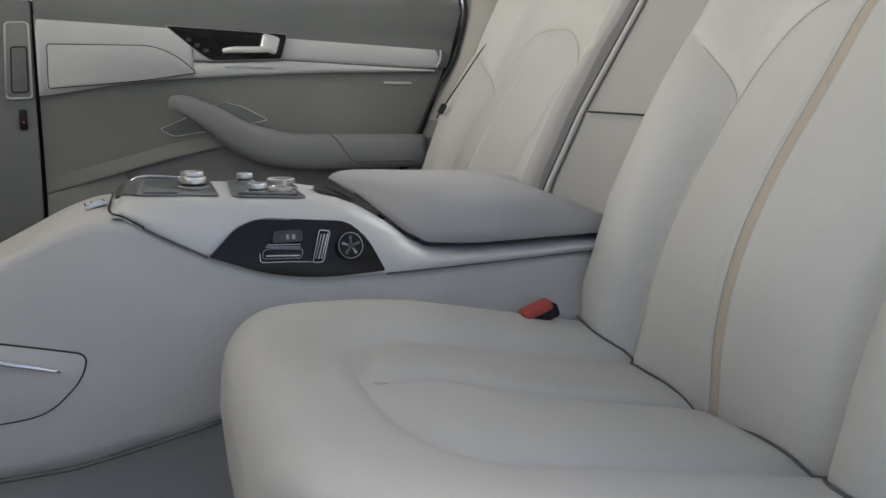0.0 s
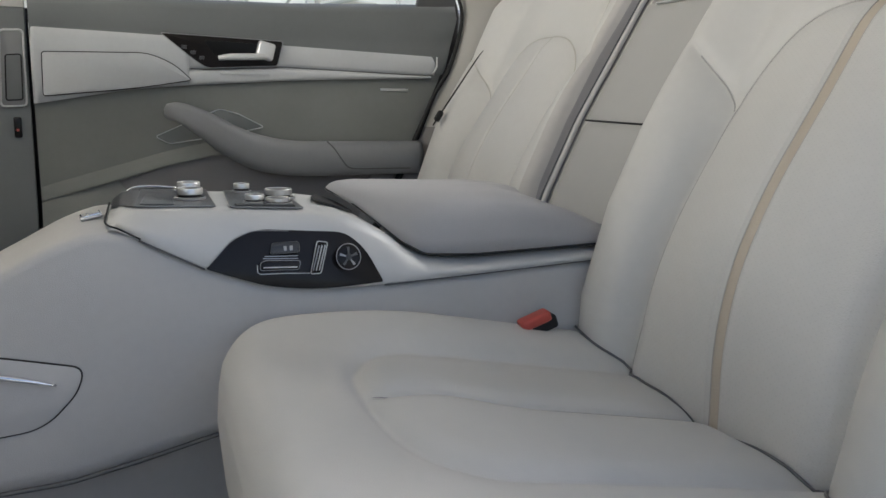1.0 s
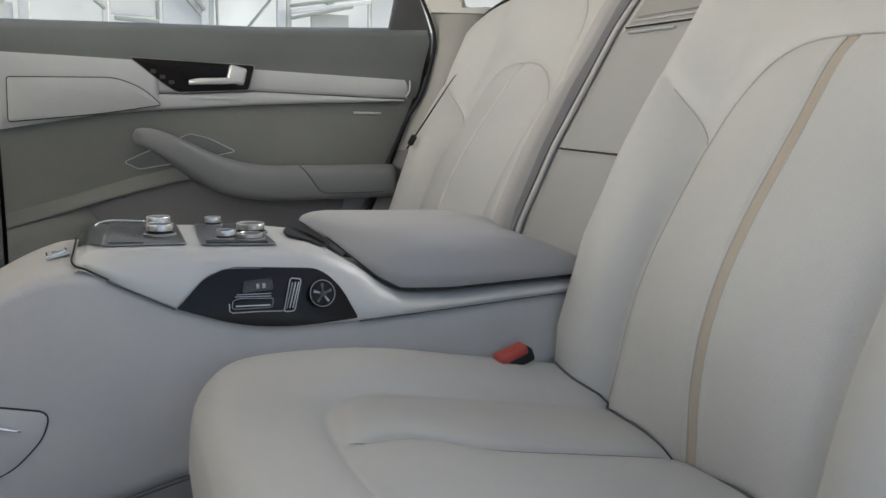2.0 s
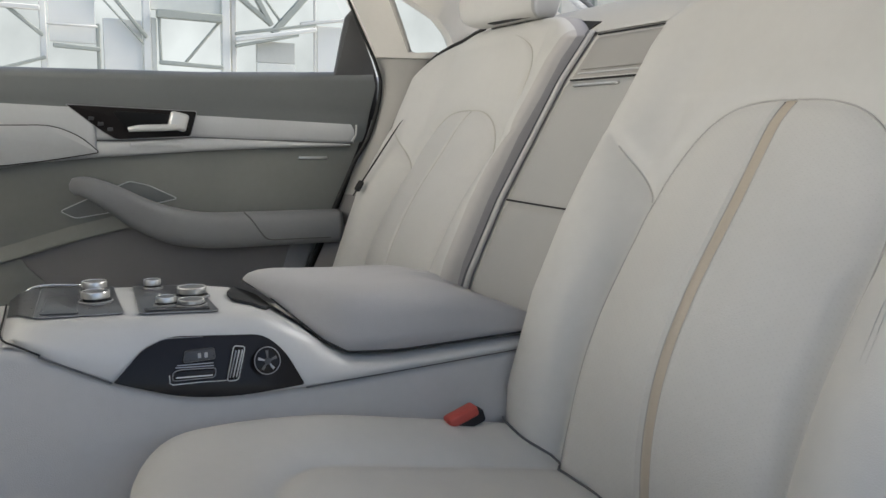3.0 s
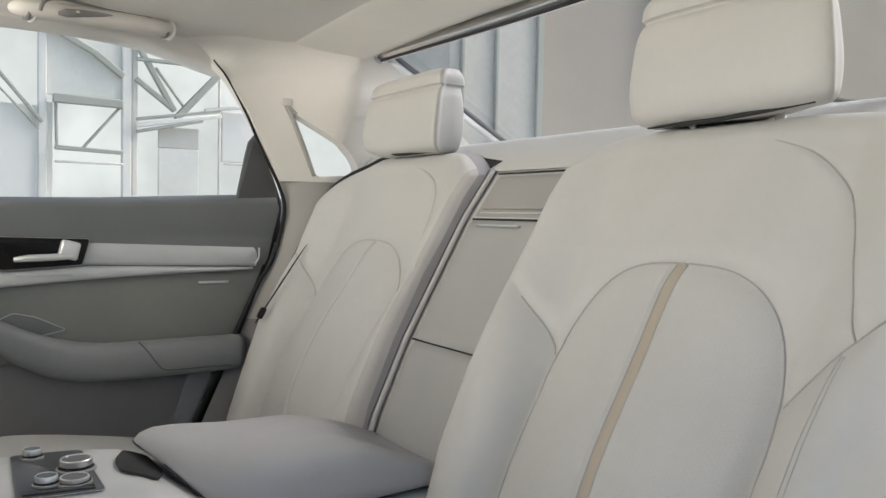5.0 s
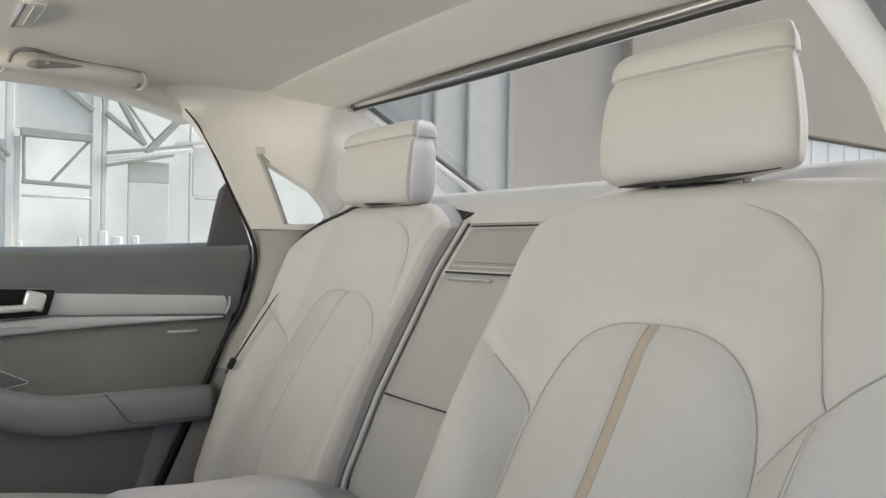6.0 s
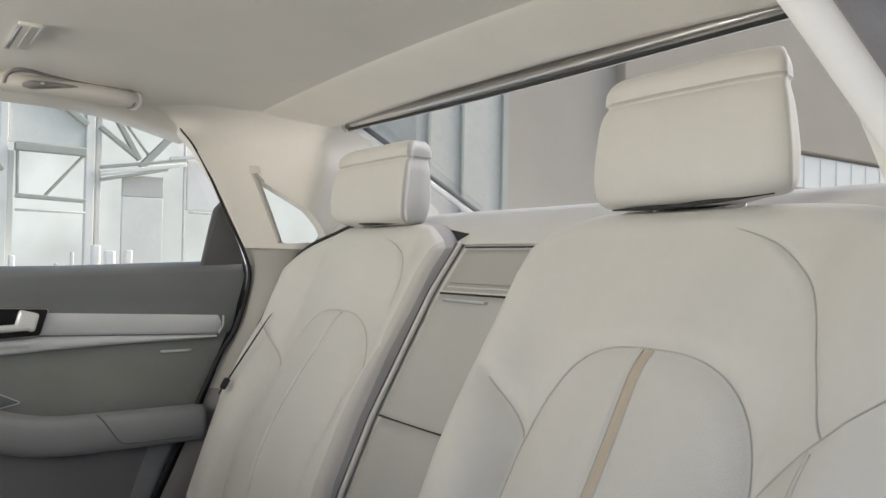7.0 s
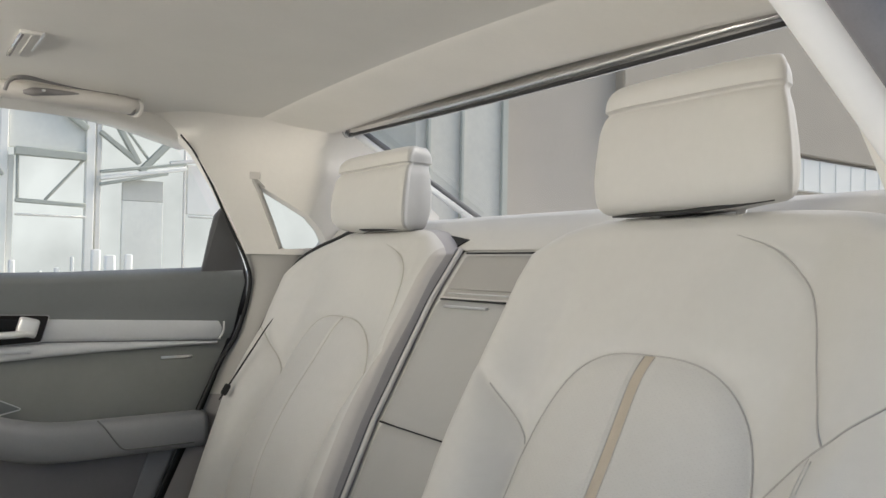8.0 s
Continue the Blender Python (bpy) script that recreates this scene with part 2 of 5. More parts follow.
def plate(outline, axis, at, depth, bevel=0.002, segments=2):
    """A flat solid from an outline. axis 'y': points are (x, z) at y = at, growing to y = at - depth; axis 'z': points are (x, y) at z = at, growing up;
    axis 'x': points are (y, z) at x = at, growing to x = at - depth. at may be a function of the two coordinates."""
    bm = bmesh.new()
    f = at if callable(at) else (lambda a, b: at)
    spots = {"y": lambda a, b, d: (a, f(a, b) - d, b), "z": lambda a, b, d: (a, b, f(a, b) + d), "x": lambda a, b, d: (f(a, b) - d, a, b)}[axis]
    low = [bm.verts.new(spots(a, b, 0)) for a, b in outline]
    top = [bm.verts.new(spots(a, b, depth)) for a, b in outline]
    n = len(outline)
    bm.faces.new(low)
    cap = bm.faces.new(top)
    for i in range(n):
        bm.faces.new((low[i], low[(i + 1) % n], top[(i + 1) % n], top[i]))
    bmesh.ops.recalc_face_normals(bm, faces=bm.faces)
    if bevel:
        bmesh.ops.bevel(bm, geom=list(cap.edges), offset=bevel, segments=segments, affect="EDGES", profile=0.5)
    return smooth(bm, 35)


def rounded(points, r, n=5):
    """An outline with its corners rounded; r a number or one per corner."""
    out, k = [], len(points)
    rr = r if isinstance(r, (list, tuple)) else [r] * k
    for i in range(k):
        p, a, b = Vector(points[i]), Vector(points[i - 1]), Vector(points[(i + 1) % k])
        d = min(rr[i], 0.45 * (a - p).length, 0.45 * (b - p).length)
        if d < 1e-5:
            out.append(tuple(p))
            continue
        s, e = p + (a - p).normalized() * d, p + (b - p).normalized() * d
        for t in np.linspace(0, 1, n):
            out.append(tuple((1 - t) ** 2 * s + 2 * t * (1 - t) * p + t * t * e))
    return out


def lathe(profile, place, sides=28):
    """A turned solid about z: profile of (radius, height)."""
    rows = [[(place[0] + r * math.cos(a), place[1] + r * math.sin(a), place[2] + h) for a in np.linspace(0, 2 * math.pi, sides, endpoint=False)] for r, h in profile]
    bm = bmesh.new()
    bm.from_mesh(grid_mesh("turned", np.array(rows), closed_u=True))
    return smooth(bm, 35)


MID = 1.20          # the car's middle plane


def mirror(y):
    return 2 * MID - y


# ---- ground and distance ----
bm = bmesh.new()
bmesh.ops.create_grid(bm, x_segments=40, y_segments=40, size=400)
tagged(part("ground", bm, PAVING), "pale grey paved forecourt under the car", "ground", kind="structure")


# ---- rear seats ----
SEAT_Z = (0.56, 0.67, 0.75, 0.83, 0.90, 0.96, 1.05, 1.116, 1.18, 1.24, 1.275)
SEAT_X = (0.668, 0.666, 0.662, 0.674, 0.702, 0.735, 0.795, 0.836, 0.868, 0.893, 0.912)
HALF = 0.262        # half the width of a backrest
ARCH, ARCH_FOOT, ARCH_TOP, BOLSTER = 0.160, 0.95, 1.117, 0.990
STRIPE, STRIPE_HALF = -0.0065, 0.0072     # the stripe sits a little towards the car's middle


def stripe_lean(z):
    """How far the stripe stands outwards of its upper end at a height."""
    return 0.0075 * smoothstep(1.10, 0.96, z)


def arch_top(s):
    """Height of the insert's upper seam at s across."""
    q = np.clip(np.abs(s) / ARCH, 0, 1)
    return ARCH_FOOT + (ARCH_TOP - ARCH_FOOT) * (1 - q ** 3.0) ** (1 / 2.2)


def bolster_top(s):
    """Height of the seam over the side bolsters."""
    q = np.clip((np.abs(s) - ARCH) / (HALF - ARCH), 0, 1.4)
    return BOLSTER + 0.100 * q ** 0.80


def seat_top(s, m=1):
    """Height of the backrest's upper edge: rounded towards the closed door, running on beside the open one."""
    outer = np.clip((s - 0.07) / (HALF - 0.07), 0, 1)
    inner = np.clip((-s - 0.12) / (HALF - 0.12), 0, 1)
    return 1.282 - (0.135 if m > 0 else 0.035) * (1 - np.sqrt(1 - 0.96 * outer ** 2.4)) - 0.046 * inner ** 2.4


def groove(d, width, depth):
    return depth * np.exp(-(d / width) ** 2)


# x of the inner and outer edges of a backrest, by height
EDGE_IN = ((0.60, 0.75, 0.87, 0.968, 1.071, 1.133, 1.197, 1.25, 1.29), (0.648, 0.650, 0.682, 0.724, 0.777, 0.816, 0.853, 0.893, 0.918))
EDGE_OUT = ((0.60, 0.742, 0.942, 1.103, 1.188, 1.25, 1.29), (0.636, 0.646, 0.712, 0.794, 0.832, 0.870, 0.90))


def seat_seams(s, z):
    """Distance to the nearest of the insert's and bolsters' seams."""
    a = np.abs(s)
    d_side = np.where(z < ARCH_FOOT, np.abs(a - ARCH), 1.0)
    f = (a / ARCH) ** 3.0 + (np.clip(z - ARCH_FOOT, 0, 1) / (ARCH_TOP - ARCH_FOOT)) ** 2.2
    d_arch = np.where(z >= ARCH_FOOT, 0.14 * np.abs(f ** 0.42 - 1), 1.0)
    q = np.clip((a - ARCH) / (HALF - ARCH), 0.02, 1.4)
    slope = 0.100 * 0.80 / (HALF - ARCH) * q ** -0.20
    d_bol = np.where(a >= ARCH, np.abs(z - bolster_top(s)) / np.sqrt(1 + slope ** 2), np.hypot(a - ARCH, z - BOLSTER))
    return np.minimum(np.minimum(d_side, d_arch), d_bol)


def backrest_front(s, z, m=0):
    """x of the backrest's front, s across (plus: towards the door), z up."""
    s, z = np.asarray(s, float), np.asarray(z, float)
    c = sum(np.interp(z + dz, SEAT_Z, SEAT_X) for dz in (-0.03, -0.015, 0.0, 0.015, 0.03)) / 5
    a = np.abs(s)
    fall = np.interp(z, (0.60, 0.68, 0.73, 0.785, 0.841, 0.905, 1.0, 1.06, 1.13), (-0.012, -0.010, 0.003, 0.011, 0.018, 0.023, 0.027, 0.018, 0.005))
    x = c + fall * smoothstep(0.02, ARCH, a) ** 1.6
    q = np.clip((a - ARCH) / (HALF - ARCH), 0, 1)
    edge = np.where(s < 0, np.interp(z, *EDGE_IN), np.interp(z, *EDGE_OUT))
    bol = smoothstep(-0.004, 0.08, bolster_top(s) - z)
    side = (c + fall) + (edge - c - fall) * smoothstep(0, 1, q) - 0.020 * bol * np.sin(np.pi * q ** 0.85) - 0.006 * (1 - bol) * np.sin(np.pi * q) ** 2
    x = np.where(a > ARCH, side, x)
    d = seat_seams(s, z)
    fade = smoothstep(0.0, 0.03, HALF - a)
    x = x + fade * smoothstep(1.02, 0.93, z) * groove(a - ARCH, 0.018, 0.008)
    x = x + fade * (groove(d, 0.0045, 0.0032) + groove(d, 0.014, 0.0075))
    # outer stitched seam of the shoulder panel
    d_per = np.where((z > 1.03) & (z < 1.264) & (s * m < 0), np.abs(a - perimeter(z, m)), 1.0)
    x = x + smoothstep(1.06, 1.10, z) * smoothstep(1.258, 1.225, z) * (groove(d_per, 0.0030, 0.002) + groove(d_per, 0.009, 0.003))
    # stripe down the middle of the insert
    ins = (z < arch_top(s)) & (a < ARCH)
    k, half = np.abs(s - STRIPE - stripe_lean(z)), STRIPE_HALF if m < 0 else 0.002
    return x + np.where(ins, groove(np.abs(k - half), 0.0022, 0.0034) - groove(np.abs(k - half - 0.005), 0.0030, 0.0016), 0)


EDGE_SEAM = ((1.04, 1.06, 1.08, 1.10, 1.14, 1.166, 1.20, 1.23, 1.25, 1.264), (0.239, 0.231, 0.223, 0.2145, 0.197, 0.185, 0.165, 0.132, 0.098, 0.03))


def perimeter(z, m=-1):
    """How far from the middle the seam round the shoulder panel runs."""
    if m < 0:
        return sum(np.interp(z + d, *EDGE_SEAM) for d in (-0.010, -0.005, 0.0, 0.005, 0.010)) / 5
    return 0.158 * np.sqrt(1 - np.clip((z - 1.166) / 0.098, 0, 0.985) ** 2.6) + 0.40 * 0.022 * np.log1p(np.exp((1.160 - z) / 0.022))


def rim_roll(s, z, m, r=0.022):
    """How far the outermost rim of the front turns back."""
    wide = HALF + (0.080 if m < 0 else 0.0)
    edge = np.minimum(np.minimum(wide - s, s + HALF), np.maximum(seat_top(s, m) - z, 0))
    return np.where(edge < r, r - np.sqrt(np.clip(r * r - (r - edge) ** 2, 0, None)), 0) * 0.9


def seam_line(parent, pts, yc, m, r=0.0010, mat=None):
    """A thin sewn seam lying in its groove, darkened for the groove's shadow."""
    P = [(float(backrest_front(s, z, m) + rim_roll(s, z, m)) - 0.0007 - 0.0022 * float(smoothstep(1.225, 1.25, z)), yc + m * s, z) for s, z in pts]
    part("seam", tube("seam", P, r, n=len(P), sides=5, curve=False), mat or (SEAM if m < 0 else SEAM_PALE), parent)


def backrest_seams(parent, yc, m):
    zs = np.linspace(0.64, ARCH_FOOT, 40)
    for sign in (-1, 1):
        ss = sign * (ARCH - 0.0006) * np.cos(np.linspace(0, math.pi / 2, 60))
        arch = [(s, float(arch_top(np.array(s)))) for s in ss]
        seam_line(parent, [(sign * ARCH, z) for z in zs] + arch, yc, m)
        seam_line(parent, [(sign * s, float(bolster_top(np.array(s)))) for s in np.linspace(ARCH + 0.001, HALF - (0.012 if sign > 0 else 0.035) + (0.080 if sign > 0 and m < 0 else 0), 34)], yc, m)
    for side in (-1, 1):
        s = STRIPE + side * (STRIPE_HALF + 0.0004 if m < 0 else 0.0018)
        seam_line(parent, [(s + float(stripe_lean(z)), z) for z in np.linspace(0.655, float(arch_top(np.array(s))) - 0.002, 60)], yc, m, 0.0008)
    if m < 0:       # twin stitching down the outer bolster
        for a in (0.219, 0.225):
            seam_line(parent, [(a - 0.03 * (1.05 - z), z) for z in np.linspace(0.90, 1.052, 30)], yc, m, [0.0001, 0.0005, 0.0007, 0.0007], LEATHER)
    sign = -m
    seam_line(parent, [(sign * float(perimeter(z, m)), z) for z in np.concatenate([np.linspace(1.064 if m < 0 else 1.080, 1.166, 24), 1.166 + 0.0915 * np.sin(np.linspace(0.04, 1.35, 30))])], yc, m, [0.0012, 0.0012, 0.0012, 0.0012, 0.0010, 0.0003])


def seat_region(s, z, m):
    a = abs(s)
    if m > 0 and s < -HALF + 0.017:
        return "inner_edge"
    if a < ARCH and z < arch_top(np.array(s)):
        return "stripe" if abs(s - STRIPE) < (STRIPE_HALF if m < 0 else 0.0022) else ("insert_inner" if s < STRIPE else "insert_outer")
    if z < bolster_top(np.array(s)) and a >= ARCH:
        return "bolster_inner" if s < 0 else "bolster_outer"
    return "shoulder"


def split_grid(P, keys, mats, parent, labels, side):
    """Splits a grid of points into one mesh for each named region, with the normals of the whole."""
    m = P.shape[1]
    du, dv = np.gradient(P, axis=1), np.gradient(P, axis=0)
    N = np.cross(du, dv)
    N /= np.linalg.norm(N, axis=2)[:, :, None] + 1e-12
    N *= side
    made = {}
    for key in sorted(set(keys.ravel())):
        ii, jj = np.nonzero(keys == key)
        quads = np.stack([ii * m + jj, ii * m + jj + 1, (ii + 1) * m + jj + 1, (ii + 1) * m + jj], 1)
        if side < 0:
            quads = quads[:, ::-1]
        used, inv = np.unique(quads.ravel(), return_inverse=True)
        me = bpy.data.meshes.new(key)
        me.from_pydata(P.reshape(-1, 3)[used].tolist(), [], inv.reshape(-1, 4).tolist())
        me.polygons.foreach_set("use_smooth", [True] * len(me.polygons))
        me.update()
        me.normals_split_custom_set_from_vertices(N.reshape(-1, 3)[used].tolist())
        made[key] = part(key.split(".")[0], me, mats.get(key, LEATHER), parent, labels.get(key, ""))
    return made


def backrest(parent, yc, m):
    """The upholstered back: panels with seams, rounded to the sides and back."""
    nu, nv = 191, 231
    wide = HALF + (0.080 if m < 0 else 0.0)
    ss = np.linspace(-HALF, wide, nu)
    S = np.tile(ss, (nv, 1))
    V = np.linspace(0, 1, nv)[:, None]
    Z = 0.60 + V * (seat_top(S, m) - 0.60)
    S = S + stripe_lean(Z) * np.exp(-(S / 0.08) ** 2)
    X = backrest_front(S, Z, m)
    X = X + rim_roll(S, Z, m)
    P = np.stack([X, yc + m * S, Z], 2)
    keys = np.empty((nv - 1, nu - 1), dtype=object)
    sm, zm = 0.5 * (ss[1:] + ss[:-1]), 0.5 * (Z[1:] + Z[:-1])
    for i in range(nv - 1):
        for j in range(nu - 1):
            keys[i, j] = seat_region(sm[j], zm[i, j], m)
    keys = keys.astype(str)
    mats = {"inner_edge": EDGE_LEATHER, "stripe": PIPING if m < 0 else SEAM_PALE, "insert_inner": PERFORATED, "insert_outer": PERFORATED}
    labels = {"inner_edge": "taupe leather edge", "stripe": "tan leather stripe" if m < 0 else "thin grey piping", "insert_inner": "perforated leather panel", "insert_outer": "perforated leather panel"}
    split_grid(P, keys, mats, parent, labels, m)
    # side and back: the rim runs up one side, over the top and down the other, then back
    rim = np.vstack([P[:, 0], P[-1, 1:-1], P[::-1, -1]])
    out = []
    for back, inset in ((0.0, 0.0), (0.012, -0.002), (0.05, -0.001), (0.10, 0.004), (0.14, 0.02)):
        Q = rim.copy()
        Q[:, 0] += back
        Q[:, 1] += (yc - Q[:, 1]) * inset / HALF
        Q[:, 2] -= inset * 0.6
        out.append(Q)
    me = grid_mesh("side_panel", np.array(out))
    # cream beside the open door; the far side is darkened for the gap's shade
    part("side_panel", me, SEAT_SIDE if m > 0 else LEATHER, parent, "taupe side panel, darkened for its shade" if m > 0 else "")
    line = rim[len(P) + int(0.66 * nu):]
    if m > 0:
        # black tube standing in for the shadow between seat and pillar trim
        part("edge_shade", tube("edge_shade", [(x - 0.002, y + m * 0.008, z + 0.004) for x, y, z in line[::8]], 0.0036, n=70, sides=6), RUBBER, parent, "dark tube drawn as the gap's shadow along the seat edge")


CUSHION_F, CUSHION_B = 0.166, 0.70


def insert_front(a):
    """x of the insert's rounded front seam on the cushion."""
    return 0.285 + 0.085 * (1 - np.sqrt(1 - np.clip(a / 0.15, 0, 1) ** 3))


def crease(x):
    """How far the cushion's middle seam bows towards the car's middle."""
    return -0.0125 - 0.024 * np.exp(-((x - 0.362) / 0.052) ** 2)


def cushion_top(x, s):
    """z of the cushion's upper face."""
    a = np.abs(s)
    z = sum(np.interp(x + d, (0.10, 0.15, 0.20, 0.296, 0.427, 0.55, 0.664, 0.72, 0.76), (0.750, 0.752, 0.750, 0.737, 0.713, 0.690, 0.668, 0.66, 0.655)) for d in (-0.03, -0.015, 0, 0.015, 0.03)) / 5
    z = z + np.where(s < 0, 0.030, 0.006) * smoothstep(0.10, 0.235, a) * smoothstep(0.14, 0.42, x)
    f = (a / 0.15) ** 3 + (np.clip(0.370 - x, 0, 1) / 0.085) ** 2
    d_front = np.where(x < 0.370, 0.115 * np.abs(f ** 0.4 - 1), 1.0)
    d_side = np.where(x >= 0.370, np.abs(a - 0.15), 1.0)
    d = np.minimum(d_front, d_side)
    z = z - groove(d, 0.006, 0.0035) - groove(d, 0.018, 0.0075)
    d_mid = np.abs(s - crease(x))
    z = z - smoothstep(0.280, 0.320, x) * (groove(d_mid, 0.0045, 0.006) + groove(d_mid, 0.016, 0.006))
    z = z - 0.035 * np.exp(-np.clip((0.672 + 0.02 * smoothstep(0.02, 0.155, a) - x), 0, 1) / 0.008)
    z = z + 0.003 * np.clip(1 - (a / 0.15) ** 2, 0, 1) * smoothstep(0.29, 0.36, x) * (1 - groove(d_mid, 0.03, 1.0))
    return z


def cushion(parent, yc, m):
    nu, nv = 161, 171
    half = 0.268
    ss = np.linspace(-half, half, nu)
    S = np.tile(ss, (nv, 1))
    front = CUSHION_F + 0.085 * (1 - np.sqrt(1 - 0.985 * np.clip((np.abs(S) - 0.09) / (half - 0.09), 0, 1) ** 2.6))
    V = np.linspace(0, 1, nv)[:, None]
    X = front + V * (CUSHION_B - front)
    Z = cushion_top(X, S) + (0.018 if m > 0 else 0.0)
    edge = -0.014 * np.log(np.exp(-(half - np.abs(S)) / 0.014) + np.exp(-(X - front) / 0.014))
    edge = np.maximum(edge, 0)
    r = 0.045
    Z = Z - np.where(edge < r, r - np.sqrt(np.clip(r * r - (r - edge) ** 2, 0, None)), 0)
    P = np.stack([X, yc + m * S, Z], 2)
    keys = np.empty((nv - 1, nu - 1), dtype=object)
    for i in range(nv - 1):
        for j in range(nu - 1):
            x, s = X[i, j], 0.5 * (ss[j] + ss[j + 1])
            inside = abs(s) < 0.15 and x > insert_front(abs(s))
            keys[i, j] = ("cushion_insert.in" if s < crease(x) else "cushion_insert.out") if inside else "cushion"
    keys = keys.astype(str)
    split_grid(P, keys, {}, parent, {}, -m)
    # dark tube along the middle seam, for the shade in its crease
    line = [(x, yc + m * float(crease(x)), float(cushion_top(np.array(x), crease(x))) + 0.0024 + (0.018 if m > 0 else 0.0)) for x in np.linspace(0.294, 0.664, 50)]
    part("seam", tube("seam", line, [0.0003, 0.0018, 0.0024, 0.0027, 0.0028, 0.0028], n=50, sides=6, curve=False), CREASE, parent)
    rim = np.vstack([P[::-1, 0], P[0, 1:-1], P[:, -1]])
    out = []
    for down, back in ((0, 0), (0.03, -0.002), (0.09, 0.004), (0.16, 0.02), (0.26, 0.05)):
        Q = rim.copy()
        Q[:, 2] -= down
        Q[:, 0] += back * (Q[:, 0] < 0.4)
        out.append(Q)
    part("cushion_skirt", grid_mesh("cushion_skirt", np.array(out)), LEATHER, parent)


def headrest(parent, yc, m):
    """A rounded block with a rolled cap along its top edge, on two posts."""
    rows, n = [], 96
    back = 0.018
    for h, w, f0, b in ((0.0, 0.110, 0.035, 0.075), (0.004, 0.123, 0.018, 0.082), (0.016, 0.131, 0.005, 0.088), (0.05, 0.135, 0.0, 0.092),
                       (0.10, 0.133, 0.003, 0.086), (0.120, 0.129, 0.008, 0.082), (0.128, 0.127, 0.014, 0.082), (0.132, 0.130, 0.008, 0.088),
                       (0.147, 0.130, 0.008, 0.087), (0.159, 0.124, 0.015, 0.082), (0.165, 0.110, 0.026, 0.078), (0.167, 0.06, 0.040, 0.066)):
        ring = []
        f = min(f0 + back, b - 0.012)
        w = w + (0.020 - 0.07 * h if m < 0 else 0.009)
        cx, hx = 0.5 * (f + b), 0.5 * (b - f)
        for q in np.linspace(0, 2 * math.pi, n, endpoint=False):
            c, s = math.cos(q), math.sin(q)
            e = (0.44 if m < 0 else 0.16) + 4 * max(0.0, h - 0.13)
            taper = 1 - (0.34 if m < 0 else 0.15) * smoothstep(-0.9, 1.0, -c)
            lift = (0.019 if m > 0 else 0.010) * max(0.0, m * s) * max(0.0, 1 - h / 0.12)
            bow = 0.008 * (1 - abs(s) ** 2)
            ring.append((0.866 + 0.012 * h / 0.16 + cx - hx * math.copysign(abs(c) ** e, c) - (bow if c > 0 else 0), yc + (0.05 * h if m < 0 else 0.0) + 1.015 * w * taper * math.copysign(abs(s) ** e, s), (1.2830 if m < 0 else 1.2800) + (1.05 if m < 0 else 0.95) * h + lift))
        rows.append(ring)
    R = np.array(rows)
    fine = lambda A, k: spline(A.reshape(len(A), -1), k).reshape(k, n, 3).tolist()
    body = fine(R[:8], 32)
    cap = fine(R[7:], 16)
    a = n // 8
    low, high = [tuple(np.mean(body[0], 0))] * n, [tuple(np.mean(cap[-1], 0))] * n
    slab = lambda A, k: np.array([r + r[:n // 2] for r in [[tuple(p) for p in row] for row in A]])[:, k:k + n // 4 + 1]
    if m < 0:
        rest = part("headrest", grid_mesh("headrest", np.array([low] + body), closed_u=True), LEATHER, parent, "cream leather headrest with a rolled top")
        part("headrest_cap", grid_mesh("headrest_cap", np.array(cap + [high]), closed_u=True), LEATHER, rest)
    else:
        rest = part("headrest", grid_mesh("headrest", slab([low] + body, 7 * a)), LEATHER, parent, "cream leather headrest with a rolled top")
        part("headrest_back", grid_mesh("headrest_back", slab([low] + body, 3 * a)), LEATHER, rest)
        for k in (7 * a, 3 * a):
            part("headrest_cap", grid_mesh("headrest_cap", slab(cap + [high], k)), LEATHER, rest)
        # sides and cap ends in darker taupe; their shade is put into the colour
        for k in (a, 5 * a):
            part("cap_end", grid_mesh("cap_end", slab(cap + [high], k)), MID_LEATHER, rest, "taupe end of the rolled top, darkened for its shade")
            part("headrest_side", grid_mesh("headrest_side", slab([low] + body, k)), MID_LEATHER, rest, "taupe side panel, darkened for its shade")
    for dy in (-0.06, 0.06):
        part("headrest_post", tube("headrest_post", [(0.925, yc + dy, 1.24), (0.925, yc + dy, 1.31)], 0.006, n=3, curve=False), CHROME, rest, "short chrome post")
    # black tube in place of the shadow gap below the headrest
    gap = [(0.893 + 0.25 * abs(d) ** 1.5, yc + d, 1.2828 + (0.019 if m > 0 else 0.010) * max(0.0, m * d / 0.13)) for d in np.linspace(-0.115, 0.115, 16)]
    part("headrest_shade", tube("headrest_shade", gap, [0.001, 0.0028, 0.003, 0.0028, 0.001], n=24, sides=8), RUBBER, rest, "dark tube drawn as the shadow under the headrest")


def rear_seat(yc, m, label):
    seat = thing("rear_seat", label, "car seat", "rear seats")
    backrest(seat, yc, m)
    backrest_seams(seat, yc, m)
    cushion(seat, yc, m)
    headrest(seat, yc + (-0.007 if m > 0 else 0.002), m)
    # dark tube for the shade in the joint between cushion and backrest
    bite, lift = [], 0.018 if m > 0 else 0.0
    for d in np.linspace(-0.25, 0.25, 60):
        z = 0.66
        for _ in range(8):
            x = float(backrest_front(d, z, m))
            z = 0.5 * (z + float(cushion_top(np.array(x - 0.003), np.array(d))) + lift)
        bite.append((x - 0.0035, yc + m * d, z + 0.0015))
    part("joint", tube("joint", bite, 0.0017, n=60, sides=6, curve=False), GREY_PLASTIC, seat, "dark tube drawn as the shade between cushion and backrest")
    return seat


